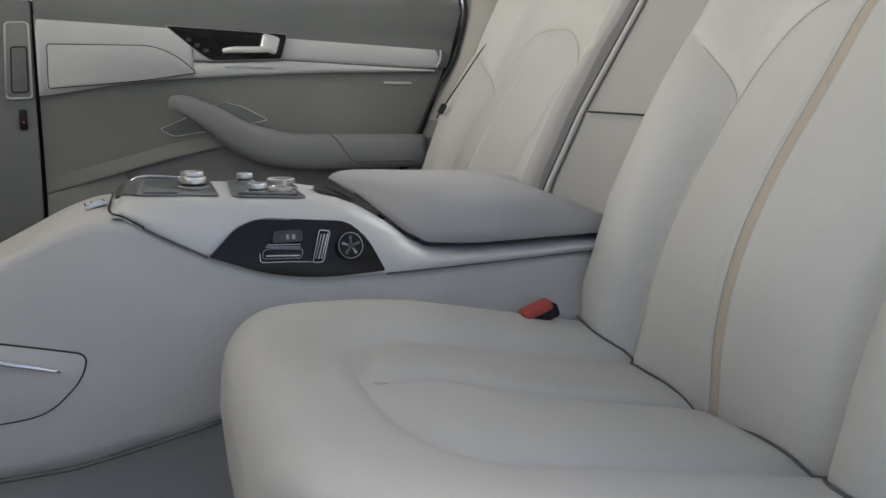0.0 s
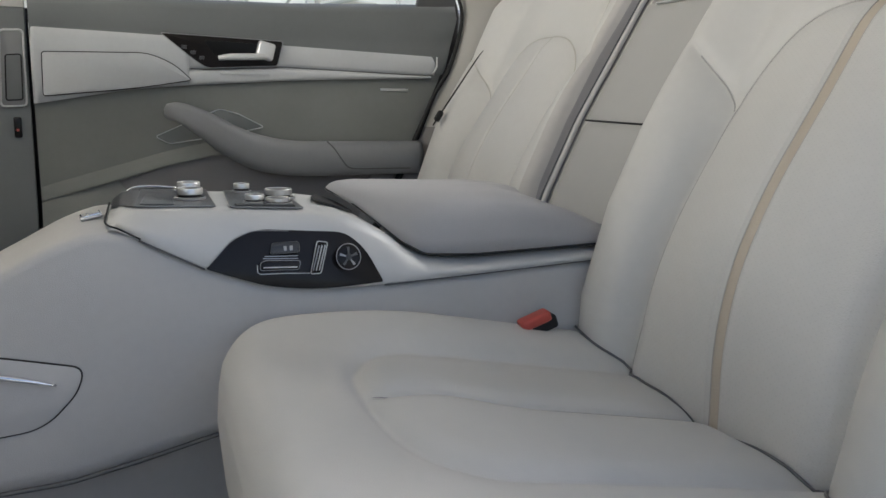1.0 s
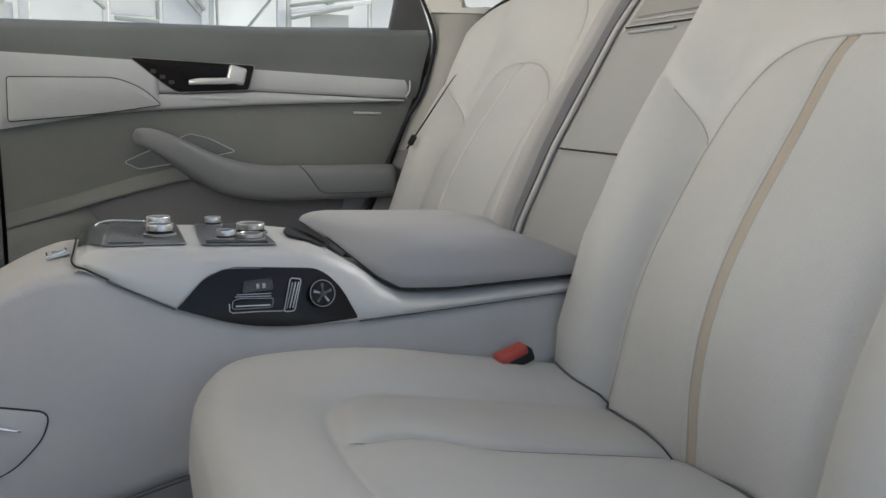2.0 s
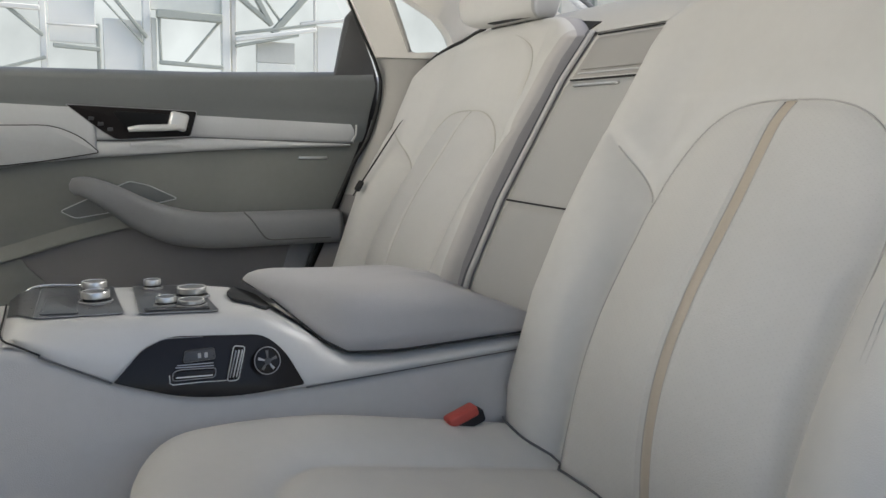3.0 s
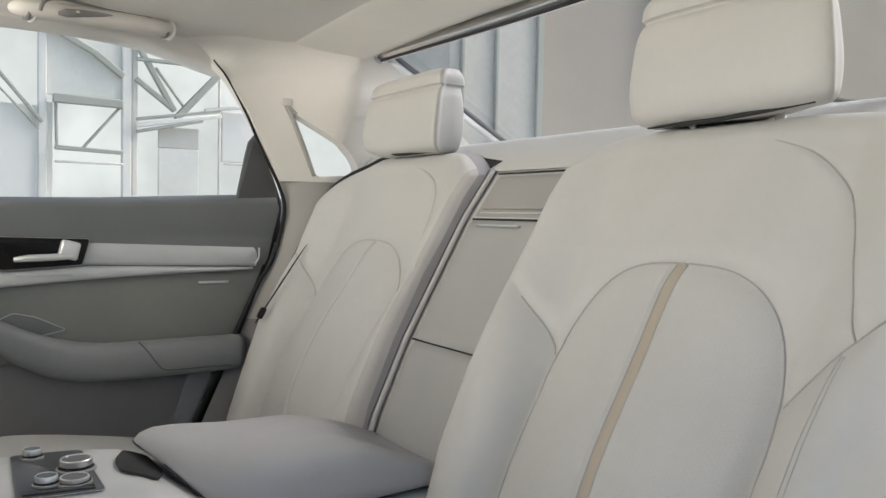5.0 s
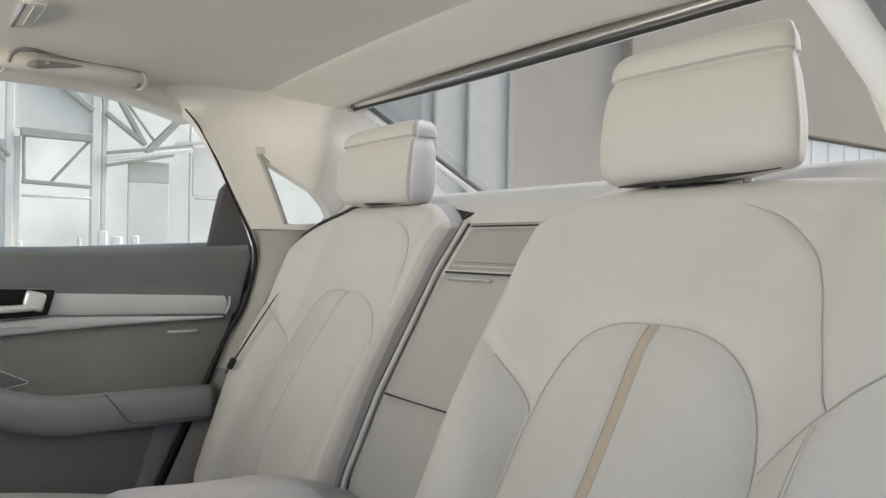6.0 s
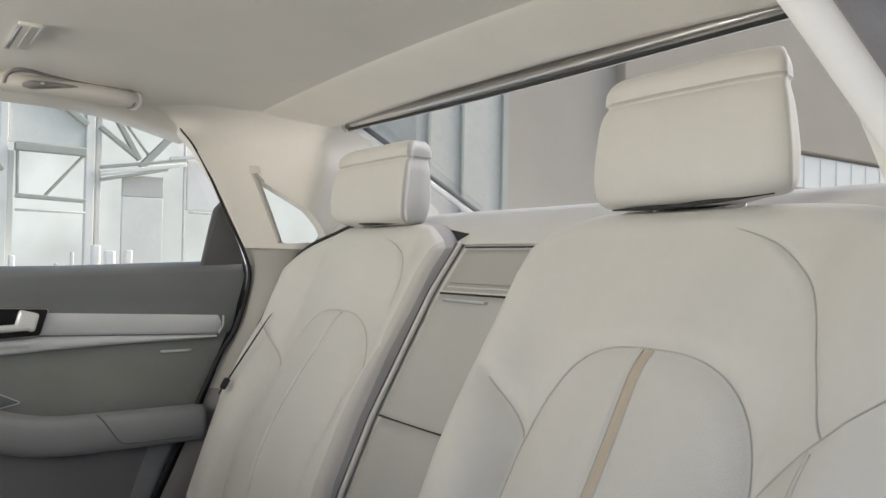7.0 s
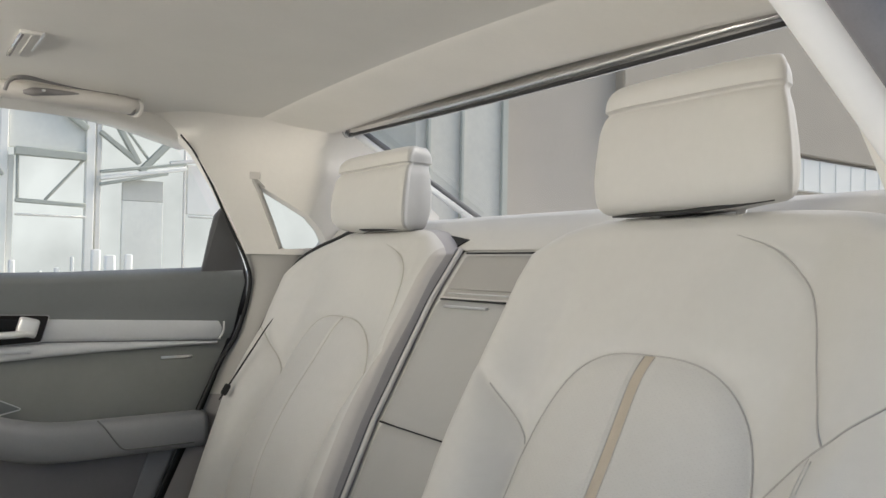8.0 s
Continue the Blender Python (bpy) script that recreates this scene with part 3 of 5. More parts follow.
rear_seat(MID - 0.376, -1, "cream leather rear seat with a tan stripe, beside the open door")
rear_seat(MID + 0.376, 1, "cream leather rear seat beside the closed dark door")


# ---- middle of the bench ----
def middle_x(z):
    return np.interp(z, (0.70, 0.85, 0.97, 1.163, 1.245, 1.29, 1.305), (0.68, 0.720, 0.774, 0.882, 0.940, 0.972, 0.995))


def middle_strip(z0, z1, y0, y1, n=20, depth=0.03, crown=0.006, r=0.006):
    """A padded panel between two heights on the sloping middle of the bench."""
    zz, yy = np.linspace(z0, z1, n), np.linspace(y0, y1, 25)
    Z, Y = np.meshgrid(zz, yy, indexing="ij")
    e = np.minimum(np.minimum(Y - y0, y1 - Y), np.minimum(Z - z0, z1 - Z))
    X = middle_x(Z) - crown * np.clip(1 - (2 * (Y - y0) / (y1 - y0) - 1) ** 4, 0, 1) + np.where(e < r, r - np.sqrt(np.clip(r * r - (r - e) ** 2, 0, None)), 0)
    P = np.stack([X, Y, Z], 2)
    rim = np.vstack([P[0], P[1:, -1], P[-1, -2::-1], P[-2:0:-1, 0]])
    back = rim.copy()
    back[:, 0] += depth
    me = grid_mesh("strip", P[:, ::-1])
    bm = bmesh.new()
    bm.from_mesh(me)
    skirt = grid_mesh("skirt", np.array([rim, back]), closed_u=True)
    bm.from_mesh(skirt)
    bmesh.ops.remove_doubles(bm, verts=bm.verts, dist=1e-5)
    bmesh.ops.recalc_face_normals(bm, faces=bm.faces)
    return smooth(bm, 60)


mid = thing("middle_seat_back", "grey leather middle backrest panel with an air vent", "seat back")
part("frame", middle_strip(0.70, 1.255, 1.078, 1.322, 30, 0.04, 0.0, 0.008), LEATHER, mid)
for z0, z1, name, mat in ((0.72, 0.9685, "lower_panel", MID_LEATHER), (0.9715, 1.160, "main_panel", MID_LEATHER)):
    bm = middle_strip(z0, z1, 1.096, 1.304, 20, 0.03, 0.004, 0.005)
    bmesh.ops.translate(bm, vec=(-0.004, 0, 0), verts=bm.verts)
    part(name, bm, mat, mid)
bm = middle_strip(1.164, 1.236, 1.100, 1.300, 12, 0.03, 0.0, 0.004)
bmesh.ops.translate(bm, vec=(-0.0025, 0, 0), verts=bm.verts)
vent = part("vent", bm, LOWER_TRIM, mid, "taupe plastic air vent")
for k in range(2):
    z = 1.172 + 0.0075 * k
    part("slat", rbox((0.006, 0.16, 0.0028), 0.001, (middle_x(z) - 0.004, MID, z), 1), LOWER_TRIM if k % 2 else SATIN, vent)
part("joint", rbox((0.006, 0.212, 0.003), 0.001, (float(middle_x(0.970)) + 0.0012, MID, 0.970), 1), RUBBER, mid, "dark joint line")
part("joint", rbox((0.006, 0.19, 0.003), 0.001, (float(middle_x(1.162)) - 0.001, MID, 1.162), 1), RUBBER, mid, "dark joint line")
part("handle", rbox((0.008, 0.11, 0.004), 0.0015, (middle_x(1.150) - 0.009, MID + 0.01, 1.152), 2), BRUSHED, mid, "thin metal release handle")
part("gap", rbox((0.004, 0.19, 0.0026), 0.001, (middle_x(1.237) - 0.004, MID, 1.238), 1), RUBBER, mid, "dark joint line")

# pale bead and dark joint along both edges of the middle panel
for y, d in ((1.311, 0.0025), (mirror(1.311), -0.0025)):
    zs = np.linspace(0.74, 1.245, 40)
    part("bead", tube("bead", [(float(middle_x(z)) - 0.009, y, z) for z in zs], 0.0045, n=40, sides=10, curve=False), LEATHER, mid, "pale bead along the edge")
    part("joint", tube("joint", [(float(middle_x(z)) - 0.0155, y + d, z) for z in zs], 0.0022, n=40, sides=6, curve=False), GREY_PLASTIC, mid, "dark joint line")
shelf_x = lambda z: float(np.interp(z, (1.243, 1.250, 1.270, 1.296), (0.936, 0.940, 0.957, 0.978)))
# black wedge before the shelf, standing in for a gap in shade
corner = [(1.385, 1.272), (1.355, 1.268), (1.311, 1.262), (1.335, 1.246), (1.355, 1.237)]
bm = bmesh.new()
front, rear = ([bm.verts.new((shelf_x(z) + d, y, z)) for y, z in corner] for d in (-0.005, 0.012))
bm.faces.new(front)
for k in range(5):
    bm.faces.new((front[k - 1], front[k], rear[k], rear[k - 1]))
bmesh.ops.recalc_face_normals(bm, faces=bm.faces)
part("corner_shade", bm, RUBBER, mid, "dark wedge drawn as the shaded gap at the top corner")

# the shelf behind the seats
shelf = []
for x, z in ((0.936, 1.243), (0.940, 1.250), (0.957, 1.270), (0.978, 1.296), (1.02, 1.307), (1.2, 1.310), (1.40, 1.300), (1.42, 1.20), (0.99, 1.20)):
    shelf.append([(x, y, z) for y in np.linspace(0.50, 1.90, 15)])
tagged(part("parcel_shelf", grid_mesh("parcel_shelf", np.array(shelf)), LEATHER), "beige parcel shelf under the rear window", "parcel shelf", kind="structure")

# ---- centre console ----
console = thing("center_console", "grey leather centre console with satin trim and knobs", "car console")
Y0 = 1.085


# lower body: section across, swept from the front end to the backrest
LIP_X = (-0.40, -0.25, -0.06, 0.02, 0.074, 0.165, 0.237, 0.300, 0.374, 0.50, 0.70)
LIP_Z = (0.60, 0.70, 0.800, 0.845, 0.857, 0.809, 0.783, 0.777, 0.778, 0.785, 0.797)
xs = np.linspace(-0.40, 0.70, 90)
top = np.interp(xs, LIP_X, LIP_Z)
top = np.convolve(np.pad(top, 2, mode="edge"), np.ones(5) / 5, "valid")
rows = []
for x, zt in zip(xs, top):
    r = 0.014
    foot = 0.004 + float(np.interp(x, (-0.40, -0.058, 0.015, 0.092, 0.173, 0.70), (0.566, 0.574, 0.578, 0.594, 0.614, 0.70)))
    half = []
    for y, z in ((Y0 + 0.015, 0.40), (Y0 + 0.010, foot - 0.012), (Y0 - 0.010, foot - 0.004), (Y0 - 0.012, foot + 0.012), (Y0 - 0.006, foot + 0.25 * (zt - foot)), (Y0 - 0.001, foot + 0.6 * (zt - foot)), (Y0, zt - r), (Y0 + 0.3 * r, zt - 0.3 * r), (Y0 + r, zt), (MID, zt + 0.002)):
        half.append((x, y, z))
    rows.append(half + [(x, mirror(y), z) for x, y, z in half[-2::-1]])
body = part("body", grid_mesh("body", np.array(rows)), CONSOLE_LEATHER, console)
part("hem", tube("hem", [(r[2][0], r[2][1] - 0.001, r[2][2] - 0.003) for r in rows], 0.0028, n=len(rows), sides=6, curve=False), GREY_PLASTIC, console, "dark joint along the carpet")

# satin upper trim, standing on the lip
UX = (0.066, 0.078, 0.094, 0.15, 0.291, 0.330, 0.360, 0.387, 0.41, 0.432, 0.50, 0.70)
UZ = (0.857, 0.867, 0.871, 0.8705, 0.865, 0.860, 0.847, 0.832, 0.814, 0.804, 0.802, 0.810)
xs = np.concatenate([np.linspace(0.066, 0.10, 8), np.linspace(0.105, 0.70, 100)])
up, low = np.interp(xs, UX, UZ), np.interp(xs, LIP_X, LIP_Z) - 0.004
rows = []
for x, zt, zl in zip(xs, up, low):
    zt = max(zt, zl + 0.004)
    h = zt - zl
    tip = 0.03 * max(0, 1 - (x - 0.066) / 0.05) ** 2
    half = [(x, Y0 + 0.004, zl), (x, Y0 - 0.003 + tip, zl + 0.002), (x, Y0 - 0.004 + tip, zl + 0.08 * h), (x, Y0 + 0.002 + tip, zl + 0.45 * h), (x, Y0 + 0.014 + tip, zl + 0.80 * h),
            (x, Y0 + 0.020 + tip, zl + 0.93 * h), (x, Y0 + 0.028 + tip, zt), (x, MID - 0.05, zt + 0.001), (x, MID, zt + 0.001)]
    rows.append(half + [(a, mirror(b), c) for a, b, c in half[-2::-1]])
trim = part("upper_trim", grid_mesh("upper_trim", np.array(rows)), SATIN, console, "satin silver-grey trim")
part("tip_joint", tube("tip_joint", [(0.100, Y0 - 0.003, 0.8425), (0.078, Y0 - 0.001, 0.8545), (0.068, Y0 + 0.016, 0.8555), (0.063, 1.130, 0.8565), (0.063, MID, 0.857), (0.063, 1.285, 0.8565)], 0.0011, n=40, sides=6), RUBBER, trim, "dark joint round the tip")
for x0, x1 in ((0.098, 0.166), (0.376, 0.690)):
    part("trim_joint", tube("trim_joint", [(x, Y0 - 0.0025, float(np.interp(x, LIP_X, LIP_Z)) - 0.003) for x in np.linspace(x0, x1, 30)], 0.0013, n=30, sides=6, curve=False), GREY_PLASTIC, trim)


def side_y(x, z):
    """y of the trim's near face."""
    zt, zl = float(np.interp(x, UX, UZ)), float(np.interp(x, LIP_X, LIP_Z)) - 0.004
    q = (z - zl) / max(zt - zl, 0.005)
    return Y0 + float(np.interp(q, (0, 0.08, 0.45, 0.8, 0.93, 1.0), (-0.003, -0.004, 0.002, 0.014, 0.020, 0.028)))


outline = rounded([(0.166, 0.8065), (0.196, 0.836), (0.225, 0.847), (0.330, 0.840), (0.353, 0.820), (0.374, 0.780), (0.30, 0.775), (0.237, 0.781)], [0.004, 0.02, 0.02, 0.02, 0.02, 0.004, 0.03, 0.03])
panel = part("control_panel", plate(outline, "y", side_y, 0.003, 0.001), GLOSS_BLACK, console, "gloss black seat control panel")


def raised(points, r, depth, mat, name, parent, lift=0.003):
    return part(name, plate(rounded(points, r), "y", lambda a, b: side_y(a, b) - lift, depth, 0.001), mat, parent)


def outline_ring(points, r, name, lift=0.0062, thick=0.0006, mat=None):
    o = rounded(points, r, 4)
    return part(name, tube(name, [(a, side_y(a, b) - lift, b) for a, b in o + o[:1]], thick, n=len(o) + 1, sides=6, curve=False), mat or DULL_METAL, panel)


raised([(0.238, 0.8195), (0.273, 0.8205), (0.2725, 0.8325), (0.241, 0.8315)], 0.003, 0.003, KNOB_FIELD, "switch", panel)
outline_ring([(0.238, 0.8195), (0.273, 0.8205), (0.2725, 0.8325), (0.241, 0.8315)], 0.003, "switch_rim", 0.0062, 0.0003, GREY_PLASTIC)
for k in range(2):
    raised([(0.254 + 0.007 * k, 0.8225), (0.258 + 0.007 * k, 0.8227), (0.258 + 0.007 * k, 0.8285), (0.254 + 0.007 * k, 0.8283)], 0.0005, 0.0035, DULL_METAL, "switch_mark", panel)
outline_ring([(0.226, 0.802), (0.271, 0.801), (0.273, 0.811), (0.234, 0.813), (0.227, 0.811)], 0.003, "switch_rim")
for k in range(2):
    raised([(0.230 + 0.002 * k, 0.8145 + 0.0022 * k), (0.271, 0.8128 + 0.0030 * k), (0.271, 0.8136 + 0.0030 * k), (0.230 + 0.002 * k, 0.8153 + 0.0022 * k)], 0.0002, 0.001, DULL_METAL, "accent_line", panel)
outline_ring([(0.284, 0.795), (0.2965, 0.795), (0.3065, 0.830), (0.294, 0.832)], 0.003, "switch_rim", 0.0062, 0.0007, SILVER)
raised([(0.227, 0.803), (0.270, 0.802), (0.272, 0.810), (0.234, 0.812), (0.228, 0.810)], 0.003, 0.006, GLOSS_BLACK, "switch", panel)
raised([(0.229, 0.8048), (0.268, 0.8035), (0.269, 0.8053), (0.230, 0.8066)], 0.0005, 0.0066, SILVER, "switch_edge", panel)
raised([(0.285, 0.797), (0.295, 0.797), (0.305, 0.829), (0.294, 0.830)], 0.003, 0.005, GLOSS_BLACK, "switch", panel)
for dx in (0.0, 0.0036, 0.0072):
    raised([(0.2862 + dx, 0.799), (0.2876 + dx, 0.799), (0.2965 + dx, 0.827), (0.2950 + dx, 0.828)], 0.0004, 0.0066, SILVER if dx else DULL_METAL, "switch_edge", panel)
# bright line that joins the lower switch to the slanted one
part("accent_line", tube("accent_line", [(a, side_y(a, b) - 0.0045, b) for a, b in ((0.2235, 0.808), (0.2235, 0.7995), (0.2265, 0.7975), (0.256, 0.7970), (0.284, 0.7955))], 0.0006, n=30, sides=6, curve=False), SILVER, panel)
# thin lit edge along the panel's top
part("panel_edge", tube("panel_edge", [(a, side_y(a, b) - 0.003, b) for a, b in ((0.168, 0.8085), (0.182, 0.8225), (0.197, 0.8365), (0.211, 0.8425), (0.225, 0.8455), (0.262, 0.8440))], [0.0005, 0.0006, 0.0006, 0.0003], n=30, sides=6), DULL_METAL, panel)
# rotary disc with a ring and five keys
rc = (0.330, 0.8130)
ring = [(rc[0] + 0.0148 * math.cos(a), rc[1] + 0.0148 * math.sin(a)) for a in np.linspace(0, 2 * math.pi, 28, endpoint=False)]
disc = part("rotary", plate(ring, "y", lambda a, b: side_y(a, b) - 0.003, 0.006, 0.002), GLOSS_BLACK, panel)
part("rotary_ring", tube("rotary_ring", [(a, side_y(a, b) - 0.0085, b) for a, b in ring] + [(ring[0][0], side_y(*ring[0]) - 0.0085, ring[0][1])], 0.0006, n=29, sides=6, curve=False), DULL_METAL, disc)
for k in range(5):
    a = math.pi / 2 + k * 2 * math.pi / 5
    spoke = []
    for r, w in ((0.0035, -0.0008), (0.0112, -0.0016), (0.0112, 0.0016), (0.0035, 0.0008)):
        spoke.append((rc[0] + r * math.cos(a) - w * math.sin(a), rc[1] + r * math.sin(a) + w * math.cos(a)))
    part("key", plate(spoke, "y", lambda a, b: side_y(a, b) - 0.009, 0.0012, 0.0004), DULL_METAL if k in (1, 3) else GREY_PLASTIC, disc)
hub = [(rc[0] + 0.0036 * math.cos(q), rc[1] + 0.0036 * math.sin(q)) for q in np.linspace(0, 2 * math.pi, 12, endpoint=False)]
part("hub", plate(hub, "y", lambda a, b: side_y(a, b) - 0.009, 0.002, 0.0006), KNOB_FIELD, disc)

# deck with two knob fields
deck_z = lambda a, b: float(np.interp(a, UX, UZ)) + 0.0015
for x0, x1, y0, y1 in ((0.094, 0.183, 1.118, 1.287), (0.198, 0.284, 1.113, 1.280)):
    field = part("knob_field", plate(rounded([(x0, y0), (x1, y0), (x1, y1), (x0 + 0.008, y1)], 0.008), "z", deck_z, 0.0015, 0.0006), KNOB_FIELD, console, "dark grey field round the knobs")
    line = rounded([(x0, y0), (x1, y0), (x1, y1), (x0 + 0.008, y1)], 0.008)
    part("field_edge", tube("field_edge", [(a, b, deck_z(a, b) + 0.001) for a, b in line + line[:1]], 0.0005, n=len(line) + 1, sides=6, curve=False), DULL_METAL, field)


def knob(x, y, r, h):
    base = deck_z(x, y) + 0.001
    k = part("knob", lathe([(0, 0), (r * 1.15, 0), (r * 1.15, 0.002), (r * 0.88, 0.0024), (r * 0.86, h * 0.42), (r * 0.95, h * 0.42)], (x, y, base)), RUBBER, console, "round knob with a metal cap")
    part("cap", lathe([(r * 0.95, h * 0.42), (r, h * 0.46), (r, h * 0.93), (r * 0.96, h), (r * 0.88, h), (r * 0.86, h * 0.93)], (x, y, base), 40), BRUSHED, k, "polished metal ring")
    part("cap_face", lathe([(r * 0.87, h * 0.95), (r * 0.5, h * 0.95), (0, h * 0.95)], (x, y, base)), GREY_PLASTIC, k, "dark grey face")
    part("foot_ring", lathe([(r * 1.22, 0), (r * 1.22, 0.0022), (r * 1.12, 0.0030), (r * 1.05, 0)], (x, y, base)), DULL_METAL, k)


for x, y, r, h in ((0.158, 1.185, 0.0155, 0.0135), (0.160, 1.250, 0.0145, 0.0135), (0.228, 1.262, 0.0105, 0.012), (0.267, 1.200, 0.0175, 0.013), (0.231, 1.153, 0.0115, 0.011), (0.258, 1.148, 0.015, 0.008)):
    knob(x, y, r, h)
part("tray_mat", plate(rounded([(0.100, 1.128), (0.138, 1.125), (0.138, 1.222), (0.108, 1.228)], 0.006), "z", lambda a, b: deck_z(a, b) + 0.0016, 0.001, 0.0004), KNOB_FIELD, console, "dark rubber tray mat")
part("display", plate(rounded([(0.205, 1.12), (0.275, 1.12), (0.275, 1.134), (0.205, 1.134)], 0.002), "z", lambda a, b: deck_z(a, b) + 0.0016, 0.0012, 0.0004), GLOSS_BLACK, console)
part("cup_recess", plate(rounded([(0.310, 1.172), (0.345, 1.150), (0.365, 1.20), (0.36, 1.27), (0.330, 1.265), (0.312, 1.220)], 0.012), "z", lambda a, b: deck_z(a, b) + 0.0005, 0.0035, 0.0005), RUBBER, console, "black recess before the armrest")
# dark scoop over the front slope, with a chrome rim along its far edge
rows = [[(x, y, float(np.interp(x, UX, UZ)) + 0.0028) for y in np.linspace(1.119 + 2.6 * max(0, 0.094 - x), 1.286, 8)] for x in np.linspace(0.0672, 0.100, 12)]
part("scoop", grid_mesh("scoop", np.array(rows)), KNOB_FIELD, console, "dark scoop before the knobs")
part("front_rim", tube("front_rim", [(0.076, 1.288, 0.859), (0.0815, 1.289, 0.8665), (0.089, 1.289, 0.8735), (0.100, 1.289, 0.8765), (0.120, 1.289, 0.8765), (0.146, 1.289, 0.8745)], [0.0006, 0.0014, 0.0015, 0.0014], n=30, sides=8), CHROME, console, "thin chrome rim")
tilt = pose(0, 0, 0, 0, -14, 8)
latch = part("latch", rbox((0.024, 0.026, 0.003), 0.0012, (0.046, 1.180, 0.8550), 3, tilt), BRUSHED, console, "small latch in a chrome frame")
for dx, dy, size in ((0, -0.012, (0.022, 0.002, 0.003)), (-0.010, 0, (0.002, 0.026, 0.003)), (0.010, 0.001, (0.0018, 0.022, 0.003)), (-0.003, -0.001, (0.003, 0.015, 0.0035))):
    part("latch_frame", rbox(size, 0.001, (0.046 + dx, 1.180 + dy, 0.8568 + 0.25 * dx), 2, tilt), CHROME, latch)

# flap in the lower front of the side
flap_y = lambda a, b: float(np.interp((b - 0.57) / 0.28, (0, 0.25, 0.6, 1), (Y0 - 0.012, Y0 - 0.006, Y0 - 0.001, Y0)))
flap_line = rounded([(-0.20, 0.750), (-0.048, 0.722), (0.036, 0.703), (0.028, 0.676), (-0.006, 0.640), (-0.06, 0.634), (-0.20, 0.64)], [0.004, 0.05, 0.02, 0.02, 0.03, 0.03, 0.004], 7)
flap = part("flap", plate(flap_line, "y", flap_y, 0.003, 0.0015), CONSOLE_LEATHER, console, "leather storage flap")
part("flap_joint", tube("flap_joint", [(a, flap_y(a, b) - 0.0005, b) for a, b in flap_line + flap_line[:1]], 0.0016, n=len(flap_line) + 1, sides=6, curve=False), RUBBER, flap)
part("flap_handle", tube("flap_handle", [(-0.12, Y0 - 0.013, 0.721), (-0.03, Y0 - 0.014, 0.7005), (0.009, Y0 - 0.012, 0.6885)], [0.003, 0.0036, 0.0012], n=12, sides=8), CHROME, flap, "thin chrome pull strip")

# armrest pad
pad = thing("armrest_pad", "padded grey leather armrest on the console", "armrest")
base = spline([(0.352, 1.292), (0.345, 1.268), (0.356, 1.225), (0.375, 1.175), (0.398, 1.134), (0.425, 1.104), (0.465, 1.093), (0.56, 1.091), (0.70, 1.092)], 60)
far = spline([(0.70, 1.314), (0.55, 1.316), (0.42, 1.316), (0.372, 1.312), (0.352, 1.292)], 40)
loop = np.vstack([base, [(0.72, y) for y in np.linspace(1.095, 1.305, 10)], far[:-1]])
cen = np.array((0.55, 1.20))


def pad_top(x):
    return 0.884 - 0.043 * max(0.0, (x - 0.54) / 0.16) ** 1.7


def pad_under(x, y):
    zl = float(np.interp(x, (0.34, 0.36, 0.387, 0.41, 0.432, 0.50, 0.70), (0.862, 0.855, 0.835, 0.818, 0.806, 0.804, 0.811)))
    return zl + 0.001 + (0.875 - zl) * 0.75 * max(0, (y - 1.12) / 0.2) * max(0, 1 - (x - 0.35) / 0.1) if x < 0.45 else zl + 0.001


rows = []
for inset, lift in ((0.0, 0.0), (-0.002, 0.006), (0.000, 0.25), (0.004, 0.55), (0.012, 0.78), (0.026, 0.92), (0.05, 0.985), (0.09, 1.0)):
    ring = []
    for x, y in loop:
        d = cen - (x, y)
        d[0] *= 0.6
        L = np.linalg.norm(d)
        q = np.array((x, y)) + d / L * min(inset, L * 0.9)
        zt = pad_top(x)
        zu = pad_under(x, y)
        ring.append((q[0], q[1], zu + (zt - zu) * lift))
    rows.append(ring)
rows.append([(cen[0] + 0.25 * (x - cen[0]), cen[1] + 0.15 * (y - cen[1]), pad_top(cen[0] + 0.25 * (x - cen[0])) + 0.002) for x, y in loop])
rows.append([(cen[0], cen[1], pad_top(cen[0]) + 0.002)] * len(loop))
part("cushion", grid_mesh("cushion", np.array(rows), closed_u=True), PAD_LEATHER, pad)
part("seam", tube("seam", [(x, y - 0.001 if y < 1.2 else y + 0.001, pad_under(x, y) + 0.001) for x, y in np.vstack([far[30:], base])], 0.0018, n=80, sides=6), RUBBER, pad, "dark joint under the pad")

# ---- red belt buckle ----
buckle = thing("belt_buckle", "red and black seat belt buckle beside the console", "belt buckle")
t = pose(0, 0, 0, 0, -20, 0)
part("housing", rbox((0.043, 0.019, 0.018), 0.004, (0.573, 1.047, 0.7185), 3, t), RUBBER, buckle)
part("button", rbox((0.042, 0.0205, 0.014), 0.004, (0.563, 1.0455, 0.7265), 3, t), RED_PLASTIC, buckle, "red press button")


# ---- far rear door ----
door = thing("rear_door", "closed dark grey rear car door with light trim band", "car door")
FAR = 1.945


def door_y(x, z):
    """y of the door's inner skin."""
    return FAR + 0.02 * (0.30 - x) * (x < 0.30) - 0.22 * max(0, z - 1.115) + 0.012 * max(0, 1.0 - z) / 0.3


